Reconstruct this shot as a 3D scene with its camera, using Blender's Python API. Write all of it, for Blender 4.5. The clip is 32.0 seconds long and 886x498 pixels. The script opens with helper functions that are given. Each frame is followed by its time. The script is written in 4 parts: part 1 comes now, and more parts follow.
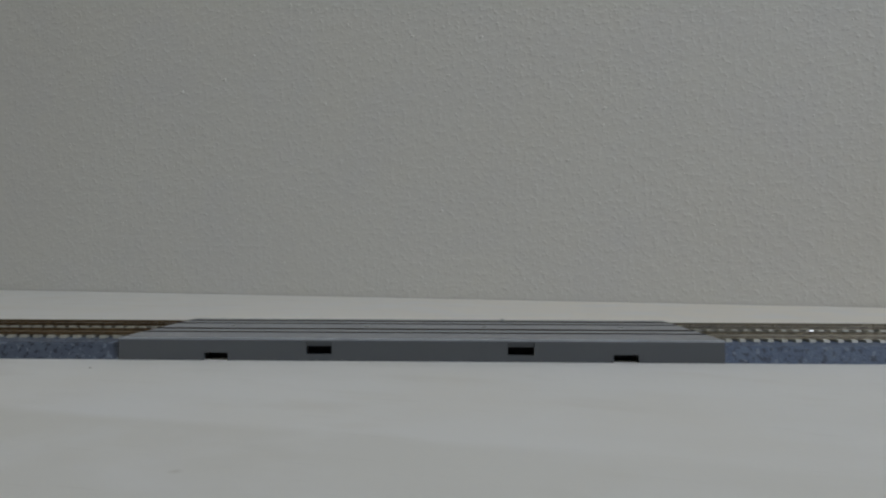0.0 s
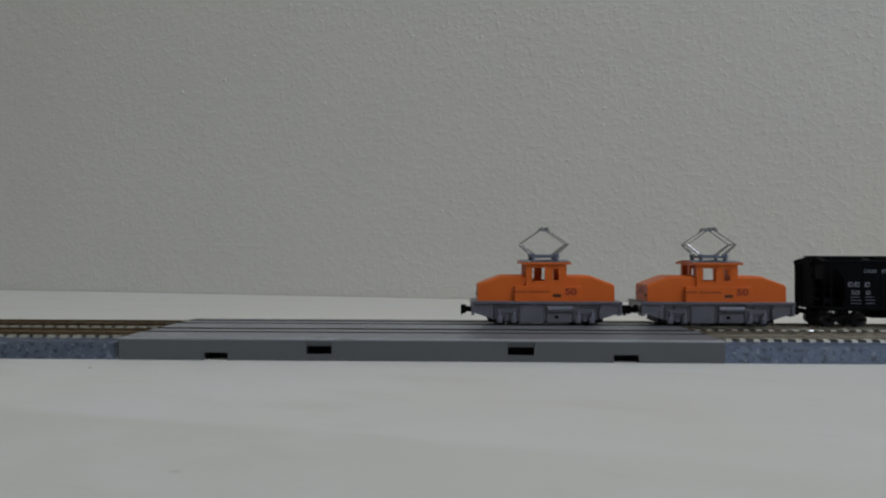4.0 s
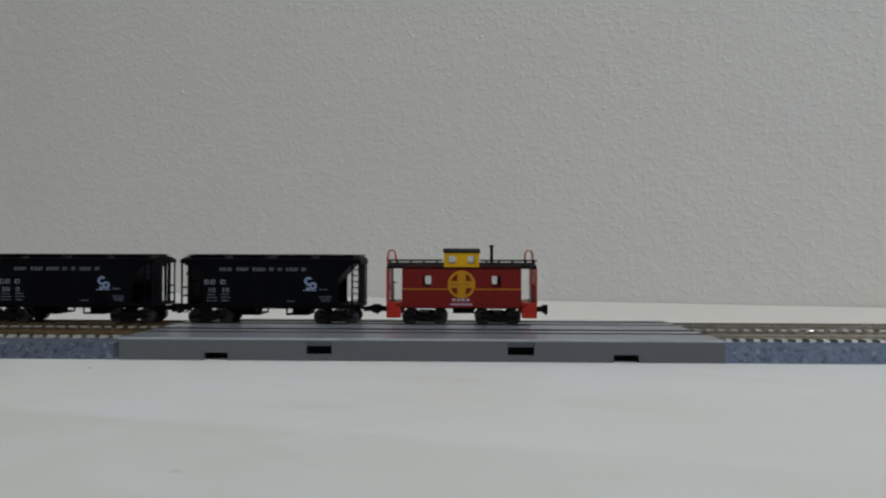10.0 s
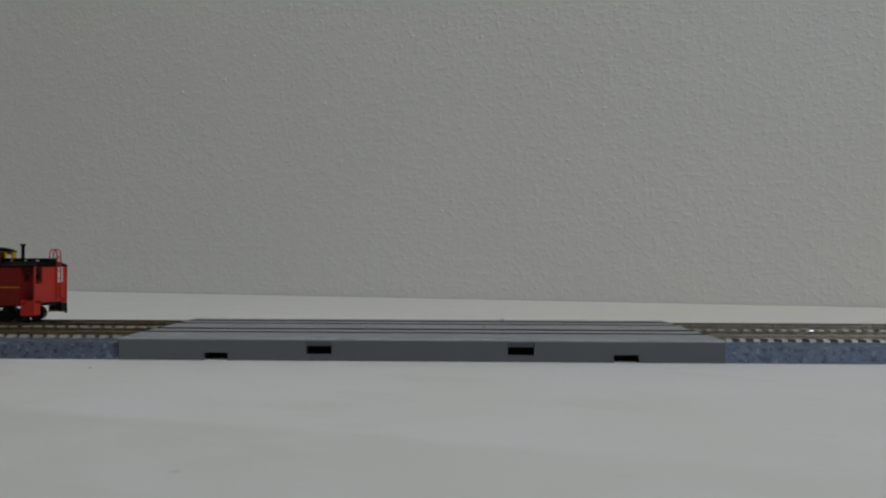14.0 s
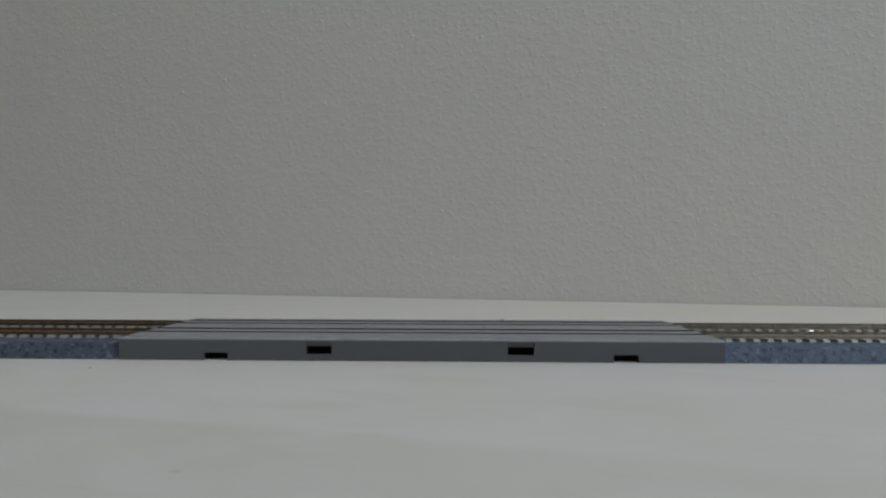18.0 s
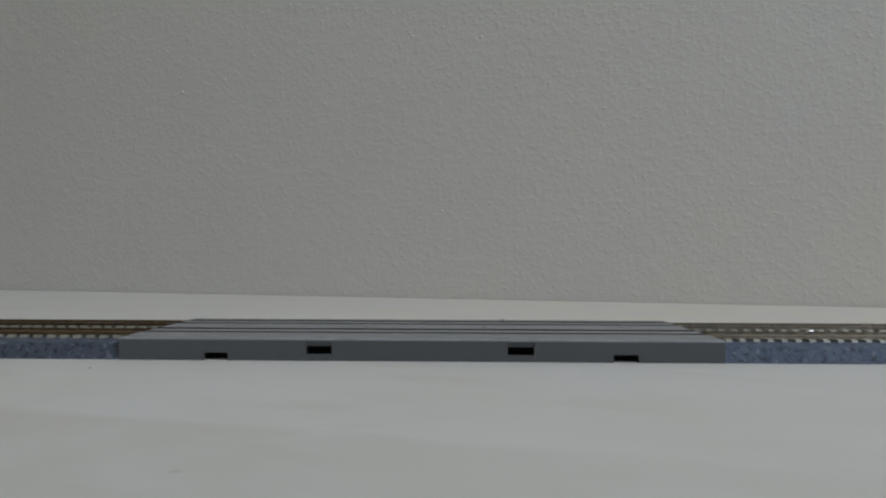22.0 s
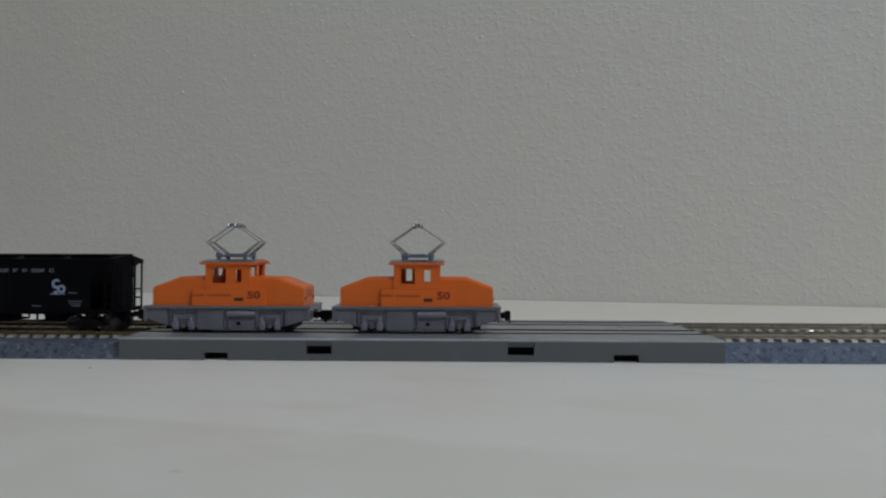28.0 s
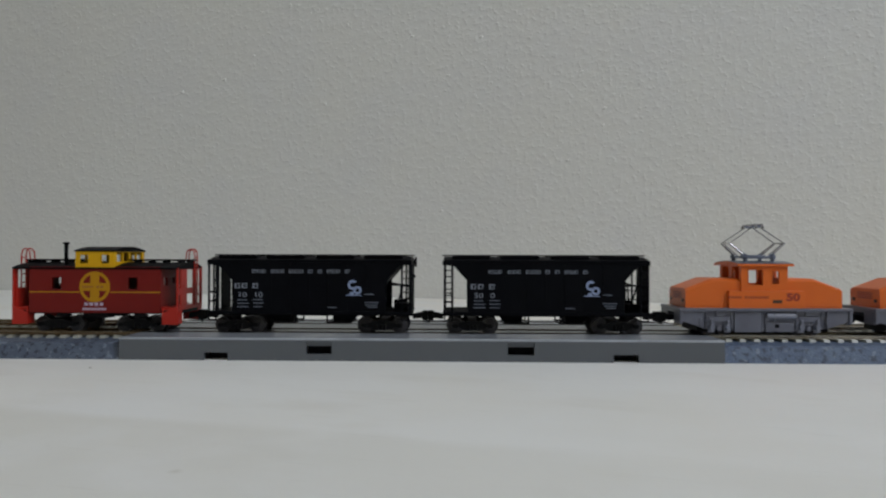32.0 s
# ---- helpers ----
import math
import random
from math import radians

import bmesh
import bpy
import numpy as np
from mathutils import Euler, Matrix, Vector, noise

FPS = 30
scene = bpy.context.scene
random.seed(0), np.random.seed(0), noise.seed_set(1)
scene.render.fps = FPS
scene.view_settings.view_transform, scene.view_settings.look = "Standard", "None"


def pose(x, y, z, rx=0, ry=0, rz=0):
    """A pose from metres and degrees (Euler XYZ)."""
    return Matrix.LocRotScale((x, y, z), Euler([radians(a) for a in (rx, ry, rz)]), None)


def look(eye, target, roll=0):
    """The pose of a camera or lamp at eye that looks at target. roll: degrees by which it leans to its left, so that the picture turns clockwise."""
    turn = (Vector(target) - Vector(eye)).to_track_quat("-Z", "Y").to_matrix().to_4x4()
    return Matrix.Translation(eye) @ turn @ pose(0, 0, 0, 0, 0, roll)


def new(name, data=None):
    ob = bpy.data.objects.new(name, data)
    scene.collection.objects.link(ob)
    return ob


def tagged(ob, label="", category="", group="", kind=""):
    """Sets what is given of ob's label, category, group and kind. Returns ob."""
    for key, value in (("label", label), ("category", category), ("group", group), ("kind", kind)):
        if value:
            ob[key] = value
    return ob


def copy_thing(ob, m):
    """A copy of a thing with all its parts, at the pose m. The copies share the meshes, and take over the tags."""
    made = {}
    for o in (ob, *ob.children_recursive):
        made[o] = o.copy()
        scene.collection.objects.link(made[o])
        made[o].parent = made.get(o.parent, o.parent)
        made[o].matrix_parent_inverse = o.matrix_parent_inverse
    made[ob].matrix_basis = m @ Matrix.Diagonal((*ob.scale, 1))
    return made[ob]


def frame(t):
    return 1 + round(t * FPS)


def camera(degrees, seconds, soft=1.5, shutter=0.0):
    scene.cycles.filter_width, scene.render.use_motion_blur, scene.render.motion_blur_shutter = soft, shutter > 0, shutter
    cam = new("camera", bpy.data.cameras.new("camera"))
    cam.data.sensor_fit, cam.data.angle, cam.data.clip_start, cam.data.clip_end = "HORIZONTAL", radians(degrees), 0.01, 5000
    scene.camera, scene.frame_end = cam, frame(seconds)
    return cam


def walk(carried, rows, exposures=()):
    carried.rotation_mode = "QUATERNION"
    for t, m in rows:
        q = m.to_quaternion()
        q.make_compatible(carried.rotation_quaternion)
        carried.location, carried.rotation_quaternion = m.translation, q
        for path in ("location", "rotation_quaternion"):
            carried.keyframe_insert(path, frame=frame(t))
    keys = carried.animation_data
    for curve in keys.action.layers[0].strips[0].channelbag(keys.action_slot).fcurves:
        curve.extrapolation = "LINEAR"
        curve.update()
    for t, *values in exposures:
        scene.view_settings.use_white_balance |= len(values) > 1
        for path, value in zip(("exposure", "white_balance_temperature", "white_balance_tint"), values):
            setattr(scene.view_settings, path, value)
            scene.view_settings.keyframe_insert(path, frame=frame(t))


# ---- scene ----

# ------------------------------------------------------------- camera
cam = camera(72.0, 32.0, soft=2.2, shutter=0.2)
EYE = pose(0.01148, -0.18694, 0.03265, 90.569, -0.161, 1.254)
walk(cam, [(0.0, EYE), (32.0, EYE)],
     exposures=[(0.0, -0.08), (2.5, -0.08), (5.0, 0.08), (7.0, 0.24), (9.0, 0.34), (10.5, 0.30), (12.0, 0.05), (13.0, -0.04), (14.5, -0.08), (26.5, -0.08), (28.0, 0.0), (29.0, 0.12), (30.0, 0.21), (31.0, 0.25), (32.0, 0.33)])

# ------------------------------------------------------------- the plan, in metres
RAIL_Z = 0.0069            # top of rail; the table top is z = 0
TRACK_NEAR = 0.0195        # y of the near track's centre line
TRACK_FAR = 0.0450
MID = (TRACK_NEAR + TRACK_FAR) / 2
PLATE_L, PLATE_W = 0.186, 0.0562
X_LOOP = -0.193            # where the turning loop begins
LOOP_R = 0.090
ROOM = pose(0.0, 0.2722, 0.0, 0, 0, -12.4)   # room axes: x along the wall, y into it

# ------------------------------------------------------------- world and light
world = bpy.data.worlds.new("daylight")
scene.world = world
world.use_nodes = True
wn = world.node_tree
sky = wn.nodes.new("ShaderNodeTexSky")
sky.sky_type = "NISHITA"
sky.sun_disc = False
sky.sun_elevation = radians(40)
sky.sun_rotation = radians(200)
wn.nodes["Background"].inputs["Strength"].default_value = 0.12
wn.links.new(sky.outputs[0], wn.nodes["Background"].inputs["Color"])


def window_light(name, m, w, h, power, colour):
    data = bpy.data.lights.new(name, "AREA")
    data.shape, data.size, data.size_y = "RECTANGLE", w, h
    data.energy, data.color = power, colour
    ob = new(name, data)
    ob.matrix_world = m
    return ob


# daylight entering by the window in the wall to the right
WIN_Y, WIN_Z = -0.92, 1.55     # centre of the window in the room's axes
window_light("window_daylight", ROOM @ look((1.74, WIN_Y, WIN_Z), (0.0, WIN_Y, WIN_Z)), 1.1, 1.1, 28.5, (0.867, 0.922, 1.024))


# ------------------------------------------------------------- materials
def material(name, colour, rough=0.5, metal=0.0, grain=None, stain=None, bump=None, spec=0.5, island=0.0):
    """grain and stain: (scale per metre, amount, second colour); bump: (scale, metres, detail)."""
    mat = bpy.data.materials.new(name)
    mat.use_nodes = True
    nt = mat.node_tree
    bsdf = nt.nodes["Principled BSDF"]
    bsdf.inputs["Roughness"].default_value = rough
    bsdf.inputs["Metallic"].default_value = metal
    bsdf.inputs["Specular IOR Level"].default_value = spec
    coord = nt.nodes.new("ShaderNodeTexCoord")
    last = None

    def tint(a, scale, amount, second, lo=0.45, hi=0.65):
        tex = nt.nodes.new("ShaderNodeTexNoise")
        tex.inputs["Scale"].default_value = scale
        tex.inputs["Detail"].default_value = 4.0
        nt.links.new(coord.outputs["Object"], tex.inputs["Vector"])
        ramp = nt.nodes.new("ShaderNodeMapRange")
        ramp.inputs["From Min"].default_value, ramp.inputs["From Max"].default_value = lo, hi
        ramp.inputs["To Max"].default_value = amount
        nt.links.new(tex.outputs["Fac"], ramp.inputs["Value"])
        mix = nt.nodes.new("ShaderNodeMix")
        mix.data_type = "RGBA"
        nt.links.new(ramp.outputs[0], mix.inputs["Factor"])
        if a is None:
            mix.inputs[6].default_value = (*colour, 1)
        else:
            nt.links.new(a, mix.inputs[6])
        mix.inputs[7].default_value = (*second, 1)
        return mix.outputs[2]

    if grain:
        last = tint(last, *grain)
    if stain:
        last = tint(last, *stain)
    if island:
        info = nt.nodes.new("ShaderNodeObjectInfo")
        hsv = nt.nodes.new("ShaderNodeHueSaturation")
        mr = nt.nodes.new("ShaderNodeMapRange")
        mr.inputs["To Min"].default_value, mr.inputs["To Max"].default_value = 1 - island, 1 + island
        nt.links.new(info.outputs["Random"], mr.inputs["Value"])
        nt.links.new(mr.outputs[0], hsv.inputs["Value"])
        if last is None:
            hsv.inputs["Color"].default_value = (*colour, 1)
        else:
            nt.links.new(last, hsv.inputs["Color"])
        last = hsv.outputs[0]
    if last is None:
        bsdf.inputs["Base Color"].default_value = (*colour, 1)
    else:
        nt.links.new(last, bsdf.inputs["Base Color"])
    if bump:
        tex = nt.nodes.new("ShaderNodeTexNoise")
        tex.inputs["Scale"].default_value = bump[0]
        tex.inputs["Detail"].default_value = bump[2]
        nt.links.new(coord.outputs["Object"], tex.inputs["Vector"])
        b = nt.nodes.new("ShaderNodeBump")
        b.inputs["Distance"].default_value = bump[1]
        b.inputs["Strength"].default_value = 1.0
        nt.links.new(tex.outputs["Fac"], b.inputs["Height"])
        nt.links.new(b.outputs[0], bsdf.inputs["Normal"])
    return mat


def plaster_material():
    """Roller-stippled white plaster: lumps, finer grit between them and sparse nibs."""
    mat = material("white stippled plaster", (0.735, 0.728, 0.692), 0.8, grain=(14, 0.6, (0.715, 0.71, 0.697)), stain=(5, 0.6, (0.745, 0.728, 0.675)), spec=0.25)
    nt = mat.node_tree
    coord = nt.nodes["Texture Coordinate"]
    height = None
    for scale, weight, lo, hi in ((290, 0.9, 0.46, 0.80), (540, 0.32, 0.40, 0.85), (95, 0.9, 0.35, 0.85)):
        tex = nt.nodes.new("ShaderNodeTexNoise")
        tex.inputs["Scale"].default_value = scale
        tex.inputs["Detail"].default_value = 1.2
        nt.links.new(coord.outputs["Object"], tex.inputs["Vector"])
        mr = nt.nodes.new("ShaderNodeMapRange")
        mr.interpolation_type = "SMOOTHSTEP"
        mr.inputs["From Min"].default_value, mr.inputs["From Max"].default_value, mr.inputs["To Max"].default_value = lo, hi, weight
        nt.links.new(tex.outputs["Fac"], mr.inputs["Value"])
        if height is None:
            height = mr.outputs[0]
        else:
            add = nt.nodes.new("ShaderNodeMath")
            nt.links.new(height, add.inputs[0])
            nt.links.new(mr.outputs[0], add.inputs[1])
            height = add.outputs[0]
    b = nt.nodes.new("ShaderNodeBump")
    b.inputs["Distance"].default_value = 0.00025
    nt.links.new(height, b.inputs["Height"])
    nt.links.new(b.outputs[0], nt.nodes["Principled BSDF"].inputs["Normal"])
    return mat


PLASTER = plaster_material()
PAINT = material("white painted board", (0.80, 0.793, 0.76), 0.55, grain=(17, 0.5, (0.765, 0.74, 0.675)), stain=(5, 0.6, (0.80, 0.80, 0.80)), bump=(300, 0.00003, 3), spec=0.4)


def overlay(mat, scale, turn, lo, hi, most, colour, detail=5.0):
    """Lay marks of a second colour over a material, where a stretched noise is high."""
    nt = mat.node_tree
    coord, bsdf = nt.nodes["Texture Coordinate"], nt.nodes["Principled BSDF"]
    old = bsdf.inputs["Base Color"].links[0].from_socket
    mp = nt.nodes.new("ShaderNodeMapping")
    mp.inputs["Scale"].default_value = scale
    mp.inputs["Rotation"].default_value = (0, 0, radians(turn))
    tex = nt.nodes.new("ShaderNodeTexNoise")
    tex.inputs["Scale"].default_value = 1.0
    tex.inputs["Detail"].default_value = detail
    nt.links.new(coord.outputs["Object"], mp.inputs["Vector"])
    nt.links.new(mp.outputs[0], tex.inputs["Vector"])
    mr = nt.nodes.new("ShaderNodeMapRange")
    mr.inputs["From Min"].default_value, mr.inputs["From Max"].default_value, mr.inputs["To Max"].default_value = lo, hi, most
    nt.links.new(tex.outputs["Fac"], mr.inputs["Value"])
    mix = nt.nodes.new("ShaderNodeMix")
    mix.data_type = "RGBA"
    nt.links.new(mr.outputs[0], mix.inputs["Factor"])
    nt.links.new(old, mix.inputs[6])
    mix.inputs[7].default_value = (*colour, 1)
    nt.links.new(mix.outputs[2], bsdf.inputs["Base Color"])


overlay(PAINT, (7, 70, 1), 9, 0.42, 0.75, 0.18, (0.71, 0.69, 0.635))      # brush marks
overlay(PAINT, (26, 60, 1), -3, 0.55, 0.72, 0.30, (0.66, 0.63, 0.56))     # faint handling stains
overlay(PAINT, (60, 900, 1), 6, 0.66, 0.72, 0.16, (0.55, 0.53, 0.49), 2)  # fine scratches


def tone_band(mat, edge, x_on, x_off, most, colour, width=0.006):
    """A band of another tone on the board, with an uneven edge along the wall and thinning out along it; width below 0:
    on the wall's side.
    """
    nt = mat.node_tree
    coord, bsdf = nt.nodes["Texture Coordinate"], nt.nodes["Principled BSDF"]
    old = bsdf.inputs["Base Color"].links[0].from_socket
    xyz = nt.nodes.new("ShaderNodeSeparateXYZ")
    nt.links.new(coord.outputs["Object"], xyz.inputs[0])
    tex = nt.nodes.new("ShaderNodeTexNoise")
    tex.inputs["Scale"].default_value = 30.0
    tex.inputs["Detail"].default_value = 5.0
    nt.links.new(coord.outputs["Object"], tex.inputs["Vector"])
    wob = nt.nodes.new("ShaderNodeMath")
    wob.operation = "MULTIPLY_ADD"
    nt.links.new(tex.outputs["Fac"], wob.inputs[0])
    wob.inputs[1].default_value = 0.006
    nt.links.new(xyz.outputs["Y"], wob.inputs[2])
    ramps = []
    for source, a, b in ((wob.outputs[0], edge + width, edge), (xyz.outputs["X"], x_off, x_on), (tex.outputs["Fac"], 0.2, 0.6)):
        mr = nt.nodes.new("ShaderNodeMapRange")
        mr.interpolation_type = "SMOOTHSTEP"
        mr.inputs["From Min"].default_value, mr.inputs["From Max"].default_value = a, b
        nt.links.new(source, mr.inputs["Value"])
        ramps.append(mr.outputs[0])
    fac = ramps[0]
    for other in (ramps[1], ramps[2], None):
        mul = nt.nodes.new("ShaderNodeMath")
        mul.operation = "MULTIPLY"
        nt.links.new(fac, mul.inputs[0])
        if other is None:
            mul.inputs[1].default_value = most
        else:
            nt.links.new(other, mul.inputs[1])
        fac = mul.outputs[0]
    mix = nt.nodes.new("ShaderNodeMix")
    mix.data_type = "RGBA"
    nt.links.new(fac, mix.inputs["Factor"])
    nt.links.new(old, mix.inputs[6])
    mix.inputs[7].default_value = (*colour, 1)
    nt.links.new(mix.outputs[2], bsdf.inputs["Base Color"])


def spot(mat, at, size, most, colour):
    """One small smudge with a soft, uneven rim."""
    nt = mat.node_tree
    coord, bsdf = nt.nodes["Texture Coordinate"], nt.nodes["Principled BSDF"]
    old = bsdf.inputs["Base Color"].links[0].from_socket
    tex = nt.nodes.new("ShaderNodeTexNoise")
    tex.inputs["Scale"].default_value = 900.0
    nt.links.new(coord.outputs["Object"], tex.inputs["Vector"])
    push = nt.nodes.new("ShaderNodeVectorMath")
    push.operation = "MULTIPLY_ADD"
    nt.links.new(tex.outputs["Color"], push.inputs[0])
    push.inputs[1].default_value = (size, size, 0)
    nt.links.new(coord.outputs["Object"], push.inputs[2])
    dist = nt.nodes.new("ShaderNodeVectorMath")
    dist.operation = "DISTANCE"
    nt.links.new(push.outputs[0], dist.inputs[0])
    dist.inputs[1].default_value = (at[0] + size / 2, at[1] + size / 2, 0)
    mr = nt.nodes.new("ShaderNodeMapRange")
    mr.inputs["From Min"].default_value, mr.inputs["From Max"].default_value = size, 0.2 * size
    mr.inputs["To Max"].default_value = most
    nt.links.new(dist.outputs["Value"], mr.inputs["Value"])
    mix = nt.nodes.new("ShaderNodeMix")
    mix.data_type = "RGBA"
    nt.links.new(mr.outputs[0], mix.inputs["Factor"])
    nt.links.new(old, mix.inputs[6])
    mix.inputs[7].default_value = (*colour, 1)
    nt.links.new(mix.outputs[2], bsdf.inputs["Base Color"])


# darker, warmer tone over the front, fading to the right
tone_band(PAINT, -0.342, -0.02, 0.24, 0.6, (0.665, 0.645, 0.575))
# warmer tone towards the wall, fading to the left
tone_band(PAINT, -0.19, 0.20, -0.35, 0.8, (0.84, 0.79, 0.695), -0.05)
spot(PAINT, (0.049, -0.366), 0.0013, 0.30, (0.42, 0.38, 0.30))
CEILING = material("white ceiling paint", (0.78, 0.78, 0.75), 0.9, grain=(3, 0.4, (0.74, 0.74, 0.71)))
ROOM_WALL = material("cream wall paint", (0.60, 0.565, 0.43), 0.85, grain=(3, 0.4, (0.56, 0.525, 0.40)))
FLOOR = material("brown floor boards", (0.20, 0.12, 0.06), 0.45, grain=(14, 0.7, (0.12, 0.07, 0.035)), bump=(60, 0.0004, 3))
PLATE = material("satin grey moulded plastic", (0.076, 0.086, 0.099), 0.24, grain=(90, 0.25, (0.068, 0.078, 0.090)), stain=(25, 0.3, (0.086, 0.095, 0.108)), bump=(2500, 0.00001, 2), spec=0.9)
# paler copy of PLATE: the sheen on the top is put into the colour
DECK = material("grey plastic deck with sheen in its colour", (0.235, 0.25, 0.275), 0.27, grain=(90, 0.3, (0.205, 0.22, 0.243)), stain=(25, 0.3, (0.255, 0.27, 0.295)), bump=(2500, 0.00001, 2), spec=0.9)
# the edge's bright highlight line, put into a paler colour
RIM = material("plastic edge with highlight in its colour", (0.34, 0.365, 0.40), 0.3, grain=(120, 0.7, (0.22, 0.24, 0.265)), stain=(40, 0.6, (0.26, 0.28, 0.31)), spec=0.8)
GROOVE_RAIL = material("dull brown sunken rail", (0.045, 0.036, 0.032), 0.6, grain=(400, 0.5, (0.03, 0.025, 0.022)), spec=0.15)
# near-black: the shade inside the slots is put into this colour
PLATE_SHADE = material("recess with its shade in the colour", (0.010, 0.010, 0.012), 0.7, spec=0.1)
# rails are browner to the left, paler to the right of the plate
RAIL = material("brown nickel rail", (0.29, 0.215, 0.14), 0.27, metal=0.9, grain=(400, 0.6, (0.20, 0.13, 0.072)))
RAIL_PALE = material("paler nickel rail", (0.46, 0.425, 0.36), 0.27, metal=0.85, grain=(400, 0.6, (0.33, 0.295, 0.23)))
TIE = material("pale concrete-grey moulded sleepers", (0.36, 0.36, 0.31), 0.32, grain=(700, 0.5, (0.27, 0.27, 0.23)), island=0.15)


def ballast_material(name, base, fine, pale, specks):
    """Speckled moulded ballast: base colour, finer darker grain, paler patches, and specks at a given strength."""
    mat = material(name, base, 0.6, grain=(1300, 0.45, fine), stain=(260, 0.6, pale), bump=(1100, 0.0002, 3))
    overlay(mat, (620, 620, 620), 0, 0.555, 0.64, specks, (0.022, 0.028, 0.044), 2.0)      # dark grains
    overlay(mat, (520, 520, 520), 20, 0.60, 0.68, 0.55, (0.24, 0.28, 0.34), 1.5)           # pale grains
    return mat


# right-hand copy is bluer: the window's light is put into its colour
BALLAST = ballast_material("speckled moulded ballast with daylight blue in it", (0.086, 0.122, 0.197), (0.060, 0.082, 0.130), (0.125, 0.165, 0.235), 0.72)
BALLAST_DARK = ballast_material("darker grey speckled moulded ballast", (0.080, 0.100, 0.142), (0.056, 0.070, 0.100), (0.112, 0.138, 0.185), 0.88)
CRUMB = material("pale brown crumb", (0.42, 0.39, 0.35), 0.7, grain=(900, 0.5, (0.34, 0.30, 0.27)))
GLINT_METAL = material("bright metal for the added glint", (0.66, 0.66, 0.66), 0.42, metal=1.0)
ORANGE = material("glossy orange plastic shell", (0.70, 0.139, 0.016), 0.36, grain=(120, 0.3, (0.62, 0.119, 0.013)), bump=(1800, 0.00002, 2), spec=0.4)
LOCO_GREY = material("blue-grey moulded frame", (0.135, 0.140, 0.176), 0.28, grain=(220, 0.5, (0.10, 0.104, 0.135)), bump=(1800, 0.00003, 2))
# lighter copy of LOCO_GREY: highlights on raised parts put into the colour
LOCO_LIT = material("blue-grey moulding with highlights in its colour", (0.20, 0.21, 0.26), 0.3, grain=(300, 0.6, (0.13, 0.135, 0.17)), bump=(1800, 0.00003, 2))
DARK_RED = material("dark red print", (0.27, 0.028, 0.010), 0.5)
WORN_RED = material("worn dark red print", (0.29, 0.035, 0.010), 0.5, grain=(2500, 0.6, (0.42, 0.07, 0.011)))
NAMEPLATE = material("dark bronze plate", (0.06, 0.035, 0.02), 0.45, metal=0.3)
PANTO = material("bright steel wire", (0.56, 0.55, 0.56), 0.26, metal=0.7, grain=(700, 0.7, (0.19, 0.18, 0.185)))
PANTO_BLUE = material("blue-grey insulators", (0.13, 0.15, 0.21), 0.4, grain=(500, 0.4, (0.09, 0.10, 0.14)))
HOPPER = material("satin black car body", (0.0023, 0.0026, 0.0039), 0.62, grain=(150, 0.4, (0.0044, 0.0048, 0.007)), bump=(1500, 0.00003, 2), spec=0.065)
BLACK = material("matt black plastic", (0.004, 0.004, 0.0045), 0.5, grain=(300, 0.4, (0.007, 0.0065, 0.007)), spec=0.12)
WHEEL = material("blackened wheel metal", (0.030, 0.029, 0.033), 0.36, metal=0.4, grain=(500, 0.5, (0.05, 0.045, 0.045)))
PRINT = material("pale blue-white print", (0.23, 0.25, 0.30), 0.6, grain=(2200, 0.7, (0.10, 0.11, 0.14)))
FAINT_PRINT = material("faint grey-blue print", (0.16, 0.18, 0.23), 0.6, grain=(2200, 0.9, (0.03, 0.036, 0.055)))
EMBLEM_BLUE = material("light blue emblem print", (0.27, 0.33, 0.50), 0.6, grain=(2200, 0.6, (0.14, 0.18, 0.30)))
CABOOSE_RED = material("oxide red plastic", (0.165, 0.010, 0.008), 0.45, grain=(150, 0.3, (0.14, 0.0085, 0.007)), bump=(1800, 0.00002, 2), spec=0.2)
BRIGHT_RED = material("bright red moulded steps and rails", (0.42, 0.022, 0.013), 0.4, grain=(200, 0.25, (0.36, 0.018, 0.011)), spec=0.3)
YELLOW = material("yellow plastic", (0.66, 0.36, 0.006), 0.45, grain=(150, 0.2, (0.60, 0.32, 0.005)), spec=0.25)
OCHRE = material("ochre yellow print", (0.46, 0.225, 0.007), 0.5, grain=(300, 0.3, (0.38, 0.18, 0.007)), spec=0.2)
BROWN_PRINT = material("brown print", (0.26, 0.09, 0.008), 0.5)
PINK_PRINT = material("pale lilac print", (0.45, 0.36, 0.46), 0.55)
ROOF_BLACK = material("matt black roof", (0.0028, 0.0028, 0.0036), 0.52, grain=(400, 0.5, (0.005, 0.005, 0.0062)), bump=(1500, 0.00006, 2), spec=0.05)


def glass_material():
    mat = bpy.data.materials.new("clear window glazing")
    mat.use_nodes = True
    b = mat.node_tree.nodes["Principled BSDF"]
    b.inputs["Base Color"].default_value = (0.88, 0.90, 0.91, 1)
    b.inputs["Roughness"].default_value = 0.08
    b.inputs["Transmission Weight"].default_value = 1.0
    b.inputs["IOR"].default_value = 1.22
    return mat


GLASS = glass_material()

MM = 0.001


